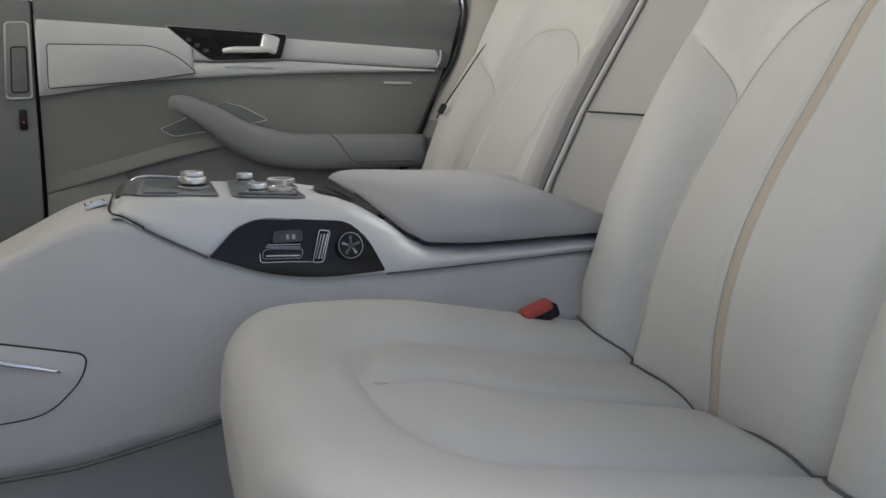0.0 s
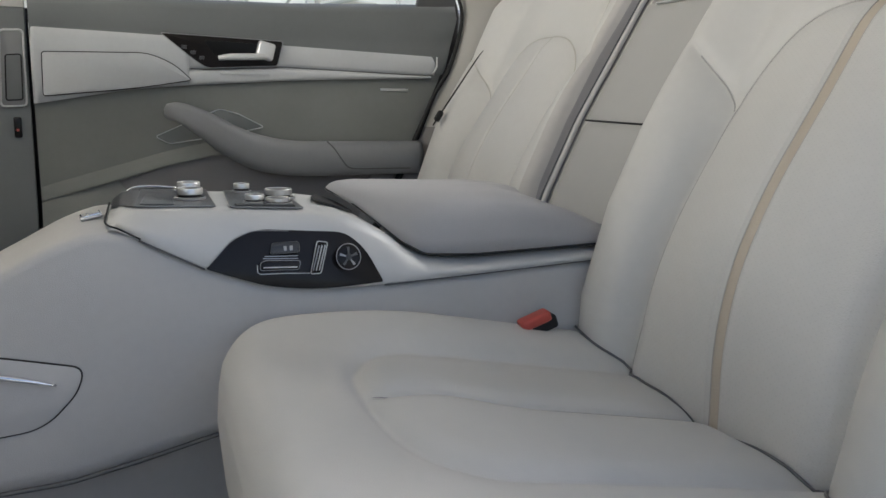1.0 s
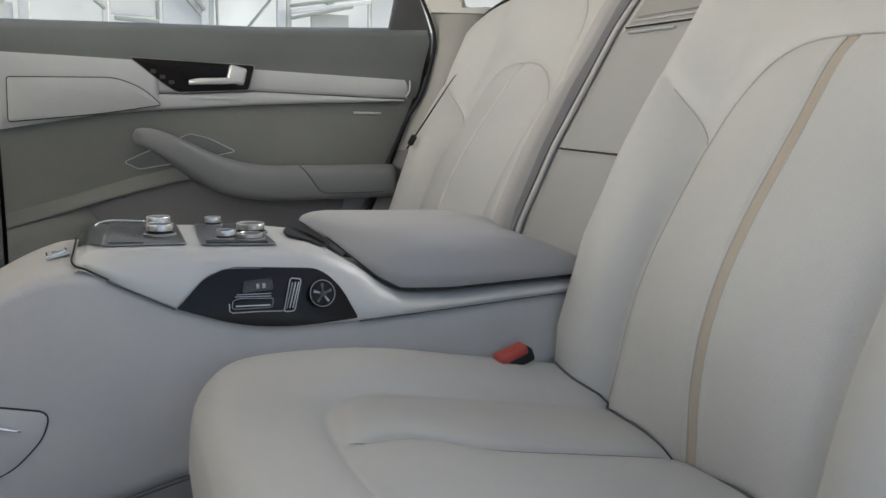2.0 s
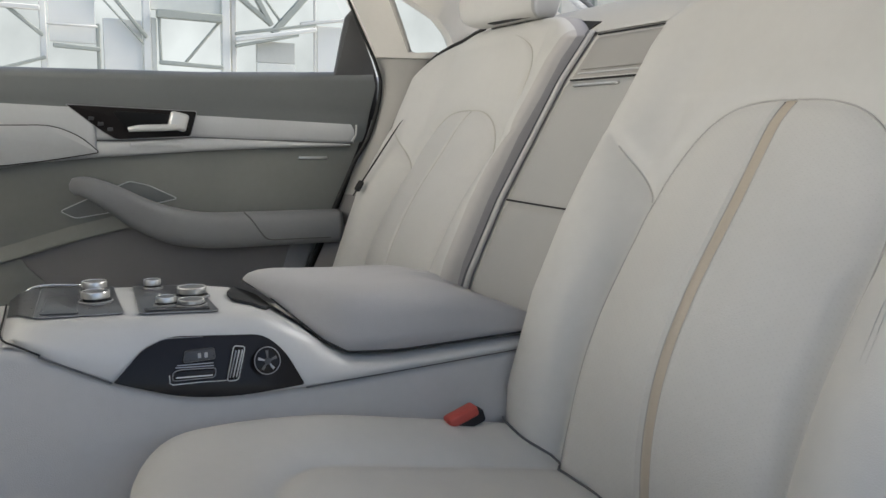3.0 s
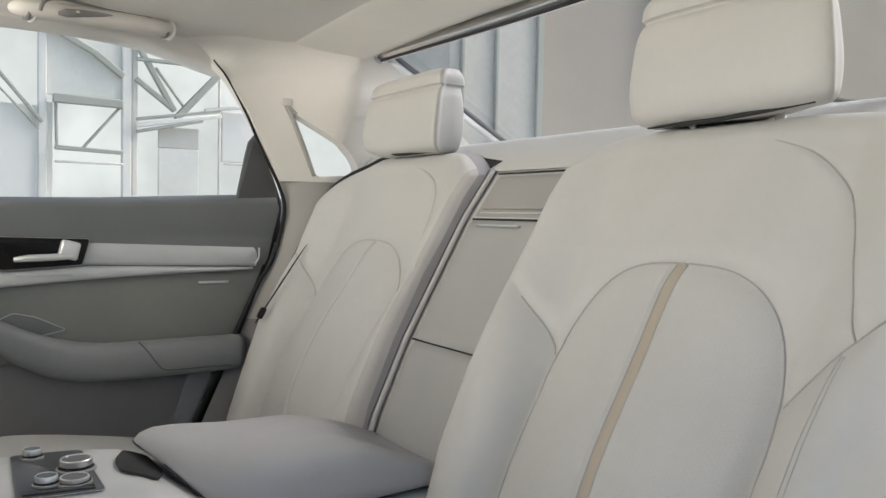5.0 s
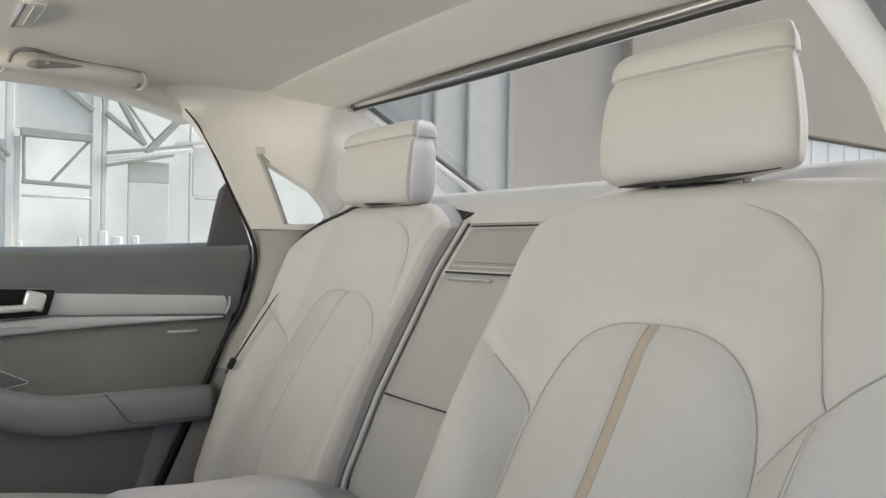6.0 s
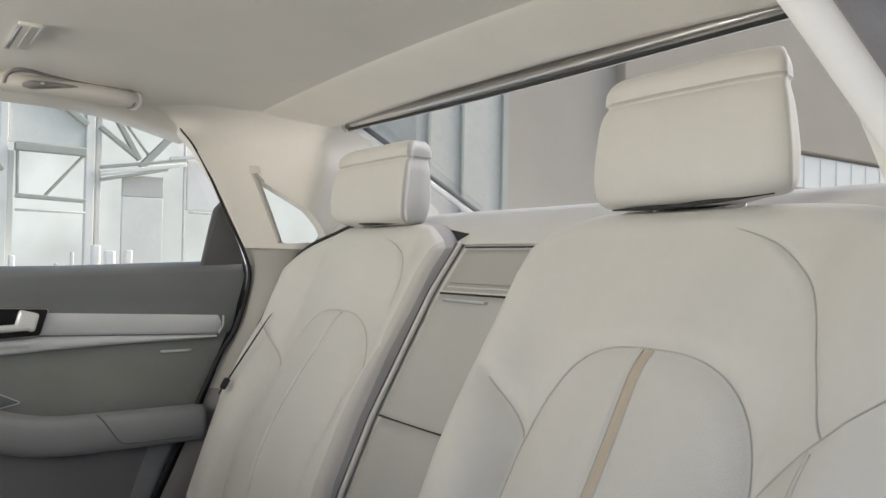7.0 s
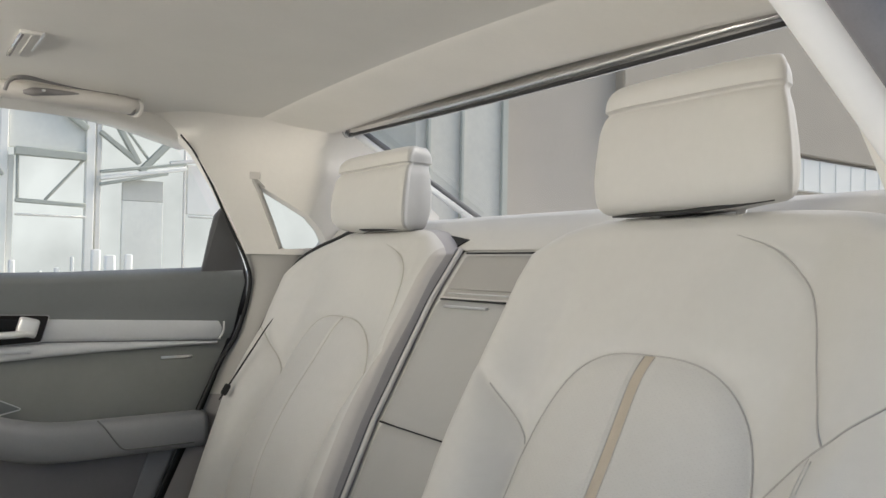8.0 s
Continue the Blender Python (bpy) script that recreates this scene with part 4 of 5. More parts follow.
def door_patch(poly_low, poly_up, x0, x1, off=0.0, nx=60, nz=14, crown=0.0, thick=0.03):
    """A skin between a lower and an upper line (functions of x), with a rolled rim and thickness."""
    rows = []
    for q in np.linspace(0, 1, nz):
        row = []
        for x in np.linspace(x0, x1, nx):
            z = poly_low(x) + q * (poly_up(x) - poly_low(x))
            e = min(q, 1 - q) * (poly_up(x) - poly_low(x))
            e = min(e, x - x0, x1 - x)
            r = 0.006
            roll = r - math.sqrt(max(r * r - (r - min(e, r)) ** 2, 0))
            row.append((x, door_y(x, z) - off - crown * math.sin(math.pi * q) + roll * 0.8, z))
        rows.append(row)
    P = np.array(rows)
    rim = np.vstack([P[0], P[1:, -1], P[-1, -2::-1], P[-2:0:-1, 0]])
    back = rim.copy()
    back[:, 1] += thick
    bm = bmesh.new()
    bm.from_mesh(grid_mesh("skin", P))
    bm.from_mesh(grid_mesh("rim", np.array([rim, back]), closed_u=True))
    bmesh.ops.remove_doubles(bm, verts=bm.verts, dist=1e-6)
    bmesh.ops.recalc_face_normals(bm, faces=bm.faces)
    return smooth(bm, 60)


def poly(xs, zs):
    return lambda x: float(np.interp(x, xs, zs))


band_up = poly((-0.075, 0.149, 0.389, 0.742), (1.122, 1.115, 1.107, 1.092))
band_mid = poly((-0.075, 0.24, 0.39, 0.74), (1.044, 1.045, 1.054, 1.046))
band_low = poly((-0.083, 0.089, 0.2, 0.398, 0.512, 0.737), (0.969, 1.0, 1.011, 1.026, 1.032, 1.040))
belt = poly((-0.09, 0.1, 0.4, 0.72, 0.79), (1.165, 1.170, 1.177, 1.193, 1.197))
# rear edge of the door, as x at a height
edge_x = lambda z: float(np.interp(z, (0.40, 0.767, 0.83, 0.893, 1.066, 1.174, 1.215), (0.50, 0.632, 0.668, 0.69, 0.766, 0.786, 0.775)))


def shell_rows(z0, z1, off, n=24, x0=-0.0895):
    out = []
    for z in np.linspace(z0, z1, n):
        x1 = edge_x(z) + 0.001
        out.append([(x, door_y(x, z) - off, z) for x in np.linspace(x0, x1, 60)])
    return np.array(out)


part("backing", plate([(-0.40, 0.36), (0.62, 0.36), (0.80, 0.90), (0.84, 1.165), (-0.40, 1.15)], "y", 2.03, 0.03, 0.0), RUBBER, door, "black door shell")
part("lower_panel", grid_mesh("lower_panel", shell_rows(0.42, 1.06, 0.0, 40)[:, ::-1]), DOOR_LEATHER, door, "dark olive-grey leather panel")
up = shell_rows(1.05, 1.19, 0.010, 16)
for j in range(60):
    zt = belt(up[0, j, 0])
    for i in range(16):
        z = 1.05 + (zt - 1.05) * i / 15
        x1 = edge_x(z) + 0.001
        x = -0.088 + (x1 + 0.088) * j / 59
        up[i, j] = (x, door_y(x, z) - 0.010 - 0.006 * math.sin(math.pi * i / 15), z)
top = up[-1].copy()
r1, r2, r3 = top.copy(), top.copy(), top.copy()
r1[:, 1] += 0.006; r1[:, 2] += 0.006
r2[:, 1] += 0.02; r2[:, 2] += 0.011
r3[:, 1] += 0.05; r3[:, 2] += 0.014
part("upper_panel", grid_mesh("upper_panel", np.concatenate([up, [r1, r2, r3]])[:, ::-1]), DOOR_DARK, door, "dark leather window ledge")
part("trim_band", door_patch(lambda x: band_mid(x) + 0.001, band_up, 0.200, 0.741, 0.014, crown=0.004), DOOR_TRIM, door, "light grey trim band")
part("trim_front", door_patch(band_low, band_up, -0.089, 0.204, 0.0172, crown=0.0025), DOOR_TRIM, door, "light grey front of the trim band")
part("trim_strip", door_patch(band_low, lambda x: band_mid(x) - 0.001, 0.200, 0.732, 0.016, crown=0.003), DOOR_TRIM, door, "light grey lower trim strip")
part("trim_end", tube("trim_end", [(0.743, door_y(0.74, 1.09) - 0.020, 1.088), (0.742, door_y(0.74, 1.06) - 0.021, 1.066), (0.733, door_y(0.74, 1.05) - 0.02, 1.050)], 0.0022, n=10, sides=8), SATIN, door, "metal end piece")
off = lambda d: (lambda a, b: door_y(a, b) - d)
# pocket plate let into the band
plate_line = rounded([(-0.068, 1.068), (0.126, 1.073), (0.175, 1.052), (0.207, 1.022), (0.10, 1.003), (-0.070, 0.984)], [0.006, 0.03, 0.02, 0.006, 0.05, 0.006])
pocket = part("pocket_lid", plate(plate_line, "y", off(0.0185), 0.005, 0.002), DOOR_TRIM, door)
part("pocket_joint", tube("pocket_joint", [(a, door_y(a, b) - 0.0208, b) for a, b in plate_line + plate_line[:1]], 0.0016, n=len(plate_line) + 1, sides=6, curve=False), RUBBER, pocket)
# opener in its black bezel
bez = rounded([(0.150, 1.114), (0.396, 1.1075), (0.382, 1.056), (0.240, 1.047), (0.215, 1.062)], [0.004, 0.006, 0.006, 0.01, 0.02])
bezel = part("opener_bezel", plate(bez, "y", off(0.016), 0.005, 0.0015), GLOSS_BLACK, door, "gloss black opener bezel")
line = bez + bez[:1]
part("bezel_edge", tube("bezel_edge", [(a, door_y(a, b) - 0.021, b) for a, b in line], 0.0008, n=len(line), sides=6, curve=False), DULL_METAL, bezel)
dish = rounded([(0.232, 1.104), (0.378, 1.099), (0.368, 1.066), (0.262, 1.064)], 0.01)
part("dish", plate(dish, "y", off(0.0205), 0.001, 0.0005), DEEP_BLACK, bezel)
lever = part("lever", tube("lever", [(0.262, door_y(0.26, 1.06) - 0.030, 1.068), (0.285, door_y(0.28, 1.07) - 0.036, 1.071), (0.33, door_y(0.33, 1.07) - 0.038, 1.073), (0.365, door_y(0.36, 1.07) - 0.034, 1.075)], [0.005, 0.007, 0.007, 0.006], n=24, sides=10), SILVER, bezel, "satin silver door opener")
part("lever_tab", rbox((0.036, 0.020, 0.036), 0.006, (0.357, door_y(0.36, 1.085) - 0.030, 1.086), 3, pose(0, 0, 0, 0, 14, 0)), SILVER, lever)
for x in (0.195, 0.212, 0.229):
    part("memory_key", rbox((0.010, 0.003, 0.007), 0.001, (x, door_y(x, 1.09) - 0.0215, 1.088 - (x - 0.195) * 0.6), 2), KNOB_FIELD, bezel)
part("reading_lamp", rbox((0.10, 0.004, 0.008), 0.0018, (0.315, door_y(0.3, 1.04) - 0.0205, 1.039), 2), DOOR_TRIM, door)
part("badge", rbox((0.066, 0.003, 0.006), 0.001, (0.648, door_y(0.65, 1.015) - 0.002, 1.013), 2), BRUSHED, door, "small metal badge strip")

# armrest that sweeps up to a grip
A = spline([(0.70, 0.863), (0.60, 0.862), (0.50, 0.861), (0.41, 0.862), (0.34, 0.874), (0.28, 0.900), (0.225, 0.935), (0.18, 0.957), (0.150, 0.957)], 70)
hh = np.interp(np.linspace(0, 1, 70), (0, 0.3, 0.5, 0.65, 0.85, 0.97, 1), (0.037, 0.038, 0.038, 0.032, 0.021, 0.016, 0.006))
dd = np.interp(np.linspace(0, 1, 70), (0, 0.35, 0.55, 0.75, 0.95, 1), (0.055, 0.058, 0.060, 0.045, 0.022, 0.012))
rows = []
T = np.gradient(A, axis=0)
for (x, z), h, d, t in zip(A, hh, dd, T):
    nx, nz = -t[1], t[0]
    L = math.hypot(nx, nz)
    nx, nz = nx / L, nz / L
    y0 = door_y(x, z) - (0.05 * smoothstep(0.33, 0.2, x) if x < 0.33 else 0.0)
    ring = []
    for q in np.linspace(0, 2 * math.pi, 20, endpoint=False):
        c, s = math.cos(q), math.sin(q)
        c, s = math.copysign(abs(c) ** 0.7, c), math.copysign(abs(s) ** 0.7, s)
        ring.append((x - nx * h * s, y0 - d * 0.6 - d * 0.6 * c, z - nz * h * s))
    rows.append(ring)
rows = [[tuple(np.mean(rows[0], 0))] * 20] + rows + [[tuple(np.mean(rows[-1], 0))] * 20]
arm = part("armrest", grid_mesh("armrest", np.array(rows), closed_u=True), ARM_LEATHER, door, "grey padded armrest with a raised grip")
part("armrest_seam", tube("armrest_seam", [(0.484, 1.945 - 0.045, 0.899), (0.495, 1.945 - 0.068, 0.885), (0.512, 1.945 - 0.0725, 0.86), (0.525, 1.945 - 0.072, 0.846), (0.545, 1.945 - 0.071, 0.842), (0.62, 1.945 - 0.070, 0.842), (0.668, 1.945 - 0.07, 0.842)], 0.0016, n=40, sides=6), GREY_PLASTIC, arm)
# speaker grilles behind the grip
for pts in ([(0.232, 0.950), (0.262, 0.964), (0.300, 0.955), (0.356, 0.927), (0.296, 0.914), (0.255, 0.920)], [(0.132, 0.905), (0.195, 0.934), (0.255, 0.942), (0.25, 0.905), (0.160, 0.890)]):
    o = rounded(pts, 0.008)
    g = part("speaker_grille", plate(o, "y", off(0.0), 0.004, 0.001), DOOR_DARK, door, "dark speaker grille with a metal rim")
    part("grille_rim", tube("grille_rim", [(a, door_y(a, b) - 0.005, b) for a, b in o + o[:1]], 0.0011, n=len(o) + 1, sides=6, curve=False), DOOR_TRIM, g)
# map pocket along the bottom: a rounded shelf with a dark hollow under it
shelf_z = poly((-0.09, -0.043, 0.055, 0.148, 0.244, 0.34, 0.70), (0.772, 0.786, 0.815, 0.843, 0.866, 0.876, 0.872))
hollow = [(x, shelf_z(x)) for x in np.linspace(0.058, 0.42, 16)] + [(0.60, 0.83), (0.588, 0.76), (0.54, 0.60), (0.50, 0.46), (0.20, 0.46), (0.16, 0.60), (0.125, 0.70), (0.098, 0.765), (0.073, 0.792)]
part("pocket_hollow", plate(hollow, "y", off(0.0), 0.004, 0.002), POCKET, door, "dark lining of the map pocket")
rows = []
for x in np.linspace(-0.0885, 0.31, 40):
    zt = shelf_z(x)
    k = 1.0 if x > 0.06 else max(0.35, 1 - (0.06 - x) / 0.2)
    rows.append([(x, door_y(x, z) - d * k, z) for z, d in ((zt + 0.034, -0.003), (zt + 0.027, 0.002), (zt + 0.018, 0.006), (zt + 0.010, 0.010), (zt + 0.003, 0.013), (zt - 0.001, 0.013), (zt - 0.002, 0.0))])
part("pocket_shelf", grid_mesh("pocket_shelf", np.array(rows)), DOOR_LEATHER, door, "padded edge over the map pocket")
rows = []
for x in np.linspace(-0.0885, 0.105, 24):
    top, low = min(shelf_z(x) + 0.004, 0.815 - 1.0 * max(0, x - 0.055)), 0.44
    rows.append([(x, door_y(x, z) - 0.020 * math.sin(math.pi * min(1, q * 1.6)) ** 0.7 * max(0.0, 1 - max(0, x) / 0.105) ** 0.5 - 0.001, z) for q in np.linspace(0, 0.62, 12) for z in (top - (top - low) * q,)])
part("pocket_bulge", grid_mesh("pocket_bulge", np.array(rows)), DOOR_LEATHER, door, "padded bulge at the foot of the door")
part("rear_flange", plate([(0.596, 0.822), (0.655, 0.832), (0.60, 0.70), (0.55, 0.56), (0.50, 0.46), (0.53, 0.60)], "y", off(0.0), 0.010, 0.003), ARM_LEATHER, door)

# window in the door
win_y = lambda x, z: 1.925 - 0.20 * (z - 1.2)
pane_line = [(-0.10, 1.17), (0.70, 1.20), (0.760, 1.215), (0.708, 1.318), (0.655, 1.405), (0.604, 1.467), (0.494, 1.487), (0.297, 1.497), (-0.10, 1.495)]
bm = bmesh.new()
bm.faces.new([bm.verts.new((x, win_y(x, z) + 0.012, z)) for x, z in pane_line])
pane = part("pane", bm, GLASS, door, "clear window pane")
pane.visible_shadow = False
sash = rounded([(0.687, 1.172), (0.786, 1.178), (0.783, 1.214), (0.752, 1.280), (0.722, 1.335), (0.708, 1.318), (0.702, 1.285)], 0.003)
part("corner_cap", plate([(0.70, 1.10), (0.798, 1.10), (0.798, 1.19), (0.785, 1.232), (0.74, 1.235)], "y", 1.946, 0.006, 0.001), RUBBER, door, "black cap behind the belt corner")
part("sash", plate(sash, "y", lambda a, b: win_y(a, b) + 0.004, 0.006, 0.002), GREY_PLASTIC, door, "dark grey sash corner of the window")

# black rubber seal that runs round the door opening
seal = [(0.46, 1.975, 0.36), (0.56, 1.968, 0.60), (0.634, 1.955, 0.767), (0.690, 1.945, 0.893), (0.735, 1.938, 1.0), (0.772, 1.934, 1.066), (0.794, 1.925, 1.165), (0.780, 1.918, 1.222), (0.738, 1.905, 1.30), (0.696, 1.890, 1.375), (0.650, 1.870, 1.440), (0.616, 1.855, 1.472)]
tagged(part("door_seal", tube("door_seal", [(x - 0.002, y - 0.022, z) for x, y, z in seal[:8]] + [(x - 0.003, y - 0.017, z) for x, y, z in seal[8:]], [0.005, 0.005, 0.005, 0.0042, 0.0028, 0.0018], n=90, sides=8), RUBBER), "black rubber door seal", "door seal", kind="structure")
tagged(part("seal_channel", tube("seal_channel", [(x - 0.004, y + 0.020, z) for x, y, z in seal[:9]], 0.011, n=60, sides=8), RUBBER), "black rubber channel behind the door seal", "door seal", kind="structure")
near = [(x, mirror(y), z) for x, y, z in seal[6:]] + [(0.52, 0.57, 1.515), (0.30, 0.575, 1.527)]
tagged(part("door_seal", tube("door_seal", [(x - 0.012, y - 0.021 - 0.18 * max(0, 1.40 - z), z) for x, y, z in near], 0.021, n=50, sides=14), GREY_RUBBER), "thick grey rubber seal of the open door", "door seal", kind="structure")
tagged(part("opening_flange", tube("opening_flange", [(x + 0.010, y + 0.020 - 0.22 * max(0, 1.40 - z), z - 0.002) for x, y, z in near], 0.023, n=50, sides=16), OPENING_BRIGHT), "strip round the open door's frame, whitened for the daylight on it", "door frame", kind="structure")

# ---- pillar before the door, with a belt slot ----
pil = thing("b_pillar", "grey pillar trim before the rear door", "pillar", kind="structure")
part("pillar_trim", plate([(-0.36, 0.42), (-0.098, 0.42), (-0.095, 1.15), (-0.36, 1.15)], "y", 1.957, 0.012, 0.003), DOOR_DARK, pil)
part("pillar_top", plate([(-0.36, 1.15), (-0.095, 1.15), (-0.10, 1.50), (-0.36, 1.50)], "y", lambda a, b: 1.957 - 0.25 * (b - 1.15), 0.012, 0.003), PILLAR, pil)
cover = rounded([(-0.146, 0.962), (-0.101, 0.964), (-0.099, 1.108), (-0.140, 1.106)], 0.008)
part("pillar_band", plate(cover, "y", 1.946, 0.007, 0.002), ARM_LEATHER, pil, "grey raised cover")
part("cover_rim", tube("cover_rim", [(a, 1.9385, b) for a, b in cover + cover[:1]], 0.0020, n=len(cover) + 1, sides=8, curve=False), DOOR_TRIM, pil, "light rim of the cover")
inset = rounded([(-0.136, 0.974), (-0.107, 0.976), (-0.105, 1.062), (-0.132, 1.060)], 0.005)
part("pillar_inset", plate(inset, "y", 1.940, 0.004, 0.001), DOOR_DARK, pil, "dark inset")
part("inset_rim", tube("inset_rim", [(a, 1.9365, b) for a, b in inset + inset[:1]], 0.0014, n=len(inset) + 1, sides=8, curve=False), RUBBER, pil)
part("window_switch", rbox((0.014, 0.008, 0.040), 0.003, (-0.120, 1.943, 0.922), 2), GLOSS_BLACK, pil, "small black switch")
part("switch_key", rbox((0.005, 0.004, 0.005), 0.001, (-0.120, 1.940, 0.917), 2), RED_PLASTIC, pil)


# ---- pillars, roof lining ----
def both_sides(name, P, mat, label, category):
    """A shell and its mirror image on the car's other side."""
    for side in (0, 1):
        Q = P.copy()
        if side:
            Q[:, :, 1] = 2 * MID - Q[:, :, 1]
            Q = Q[:, ::-1]
        tagged(part(name, grid_mesh(name, Q), mat), label, category, kind="structure")


def pillar_y(x, z):
    """Inner skin behind the doors: leans in towards the roof and the tail."""
    z = min(z, 1.42)
    return 1.905 - 0.22 * max(0, z - 1.2) - (0.40 + 0.35 * smoothstep(1.24, 1.44, z)) * 0.035 * math.log1p(math.exp((min(x, 0.885) - 0.750) / 0.035)) + 0.25 * max(0, x - 0.885)


FRONT_X = lambda z: float(np.interp(z, (0.60, 0.767, 0.893, 1.0, 1.066, 1.165, 1.222, 1.30, 1.375, 1.44, 1.472), (0.57, 0.645, 0.70, 0.742, 0.778, 0.797, 0.783, 0.740, 0.696, 0.648, 0.613)))
# corners of the small triangular window
TRI = [(0.779, 1.383), (0.846, 1.247), (0.958, 1.255), (0.930, 1.290), (0.895, 1.314)]
# the pillar skin is laid as strips round the window
rows = []
for z in np.linspace(0.60, 1.236, 24):
    x0 = FRONT_X(z)
    rows.append([(x, pillar_y(x, z) + 0.006 + 0.02 * (1 - smoothstep(x0, x0 + 0.04, x)), z) for x in np.linspace(x0, 1.30, 24)])
both_sides("lower_pillar_trim", np.array(rows)[12:, ::-1], PILLAR_LOW, "grey-beige lower trim between door and seat", "pillar trim")
# the same skin's lower half in a darker tone
both_sides("pillar_trim_foot", np.array(rows)[:13, ::-1], DARK_TAUPE, "darker lower part of the pillar trim", "pillar trim")


def pillar_shell(side):
    bm = bmesh.new()
    outer = [(FRONT_X(1.236), 1.236), (FRONT_X(1.30), 1.30), (FRONT_X(1.375), 1.375), (FRONT_X(1.44), 1.44), (0.613, 1.472), (0.555, 1.482), (0.555, 1.60), (0.80, 1.60), (0.95, 1.53), (1.10, 1.432), (1.29, 1.344), (1.31, 1.30), (1.30, 1.236), (1.0, 1.236)]
    hole = rounded(TRI, 0.012, 4)
    fine = []
    for k, p in enumerate(outer):
        q = outer[(k + 1) % len(outer)]
        n = max(1, int(math.dist(p, q) / 0.03))
        fine += [(p[0] + (q[0] - p[0]) * i / n, p[1] + (q[1] - p[1]) * i / n) for i in range(n)]
    tuck = lambda x, z: 0.035 * (1 - smoothstep(0.56, 0.66, x)) * smoothstep(1.455, 1.48, z)

    def spot(x, z):
        """A place on the skin, which turns over into the roof along a quarter round."""
        R, h = 0.102, max(0.0, z - 1.42)
        a = min(h / R, math.pi / 2)
        y = pillar_y(x, z) + tuck(x, z) - R * (1 - math.cos(a)) - max(0.0, h - R * math.pi / 2)
        return x, y if side else mirror(y), min(z, 1.42) + R * math.sin(a)

    edges = []
    for ringline in (fine, hole):
        vs = [bm.verts.new((x, 0, z)) for x, z in ringline]
        edges += [bm.edges.new((vs[i], vs[(i + 1) % len(vs)])) for i in range(len(vs))]
    bmesh.ops.triangle_fill(bm, use_beauty=True, edges=edges)
    kill = [f for f in bm.faces if inside(f.calc_center_median(), hole)]
    bmesh.ops.delete(bm, geom=kill, context="FACES")
    for k in range(36):
        bmesh.ops.bisect_plane(bm, geom=bm.verts[:] + bm.edges[:] + bm.faces[:], plane_co=(0.57 + 0.02 * k, 0, 0), plane_no=(1, 0, 0))
    for k in range(26):
        bmesh.ops.bisect_plane(bm, geom=bm.verts[:] + bm.edges[:] + bm.faces[:], plane_co=(0, 0, 1.25 + 0.0123 * k), plane_no=(0, 0, 1))
    for v in bm.verts:
        v.co = spot(v.co.x, v.co.z)
    r = bmesh.ops.extrude_face_region(bm, geom=list(bm.faces))
    for v in r["geom"]:
        if isinstance(v, bmesh.types.BMVert):
            v.co.y += 0.035 if side else -0.035
    bmesh.ops.recalc_face_normals(bm, faces=bm.faces)
    return smooth(bm, 50)


def inside(p, line):
    c = False
    for i in range(len(line)):
        (x1, z1), (x2, z2) = line[i - 1], line[i]
        if (z1 > p.z) != (z2 > p.z) and p.x < (x2 - x1) * (p.z - z1) / (z2 - z1) + x1:
            c = not c
    return c


for side in (1, 0):
    pillar = tagged(part("rear_pillar", pillar_shell(side), PILLAR), "cream cloth rear pillar with a small triangular window", "pillar", kind="structure")
    bm = bmesh.new()
    bm.faces.new([bm.verts.new((x, (pillar_y(x, z) + 0.028) if side else mirror(pillar_y(x, z) + 0.028), z)) for x, z in TRI])
    # darker tube along one edge, for the shading of the window's reveal
    part("reveal_shade", tube("reveal_shade", [(x, (pillar_y(x, z) + 0.001) if side else mirror(pillar_y(x, z) + 0.001), z) for x, z in ((0.792, 1.378), (0.770, 1.394), (0.782, 1.372), (0.813, 1.310), (0.842, 1.250))], [0.002, 0.005, 0.006, 0.006, 0.005], n=30, sides=8), PILLAR_LOW, pillar, "taupe tube drawn as the shaded reveal of the small window")
    g = part("pane", bm, GLASS, pillar)
    g.visible_shadow = False

# roof lining: flat, rounded down to the side rails, stepping down to the rear header
rows = []
for x in np.concatenate([np.linspace(-0.75, 0.72, 60), np.linspace(0.74, 0.955, 16)]):
    drop = 0.0 if x < 0.76 else 0.10 * (x - 0.76)
    crown = 0.010 * math.sin(math.pi * (x + 0.75) / 1.7)
    row = []
    for y in np.linspace(MID - 0.66, MID + 0.66, 53):
        a = abs(y - MID)
        z = 1.527 + crown - 0.012 * (a / 0.5) ** 2 - 0.022 * (1 - smoothstep(0.42, 0.62, x)) * max(0, (a - 0.46) / 0.18) ** 2 - drop * (1 - 0.2 * (a / 0.6))
        row.append((x, y, z))
    rows.append(row)
P = np.array(rows)
rim_up = P.copy()
rim_up[:, :, 2] += 0.05
roof = np.concatenate([P, rim_up[::-1]])
tagged(part("ceiling", grid_mesh("ceiling", roof), HEADLINER), "cream cloth roof lining of the car", "headliner", kind="structure")
# panel between lining and rear window; its brighter facing is in the colour
rows = []
for x, dz in ((0.750, 0.004), (0.757, 0.000), (0.770, -0.002), (0.80, -0.005), (0.86, -0.010), (0.89, -0.012), (0.902, -0.012), (0.904, 0.02)):
    row = []
    for y in np.linspace(MID - 0.57, MID + 0.57, 41):
        a = abs(y - MID)
        z = 1.527 + 0.010 * math.sin(math.pi * (x + 0.75) / 1.7) - 0.012 * (a / 0.5) ** 2 - 0.10 * max(0, x - 0.76) * (1 - 0.2 * (a / 0.6))
        row.append((x, y, z + dz))
    rows.append(row)
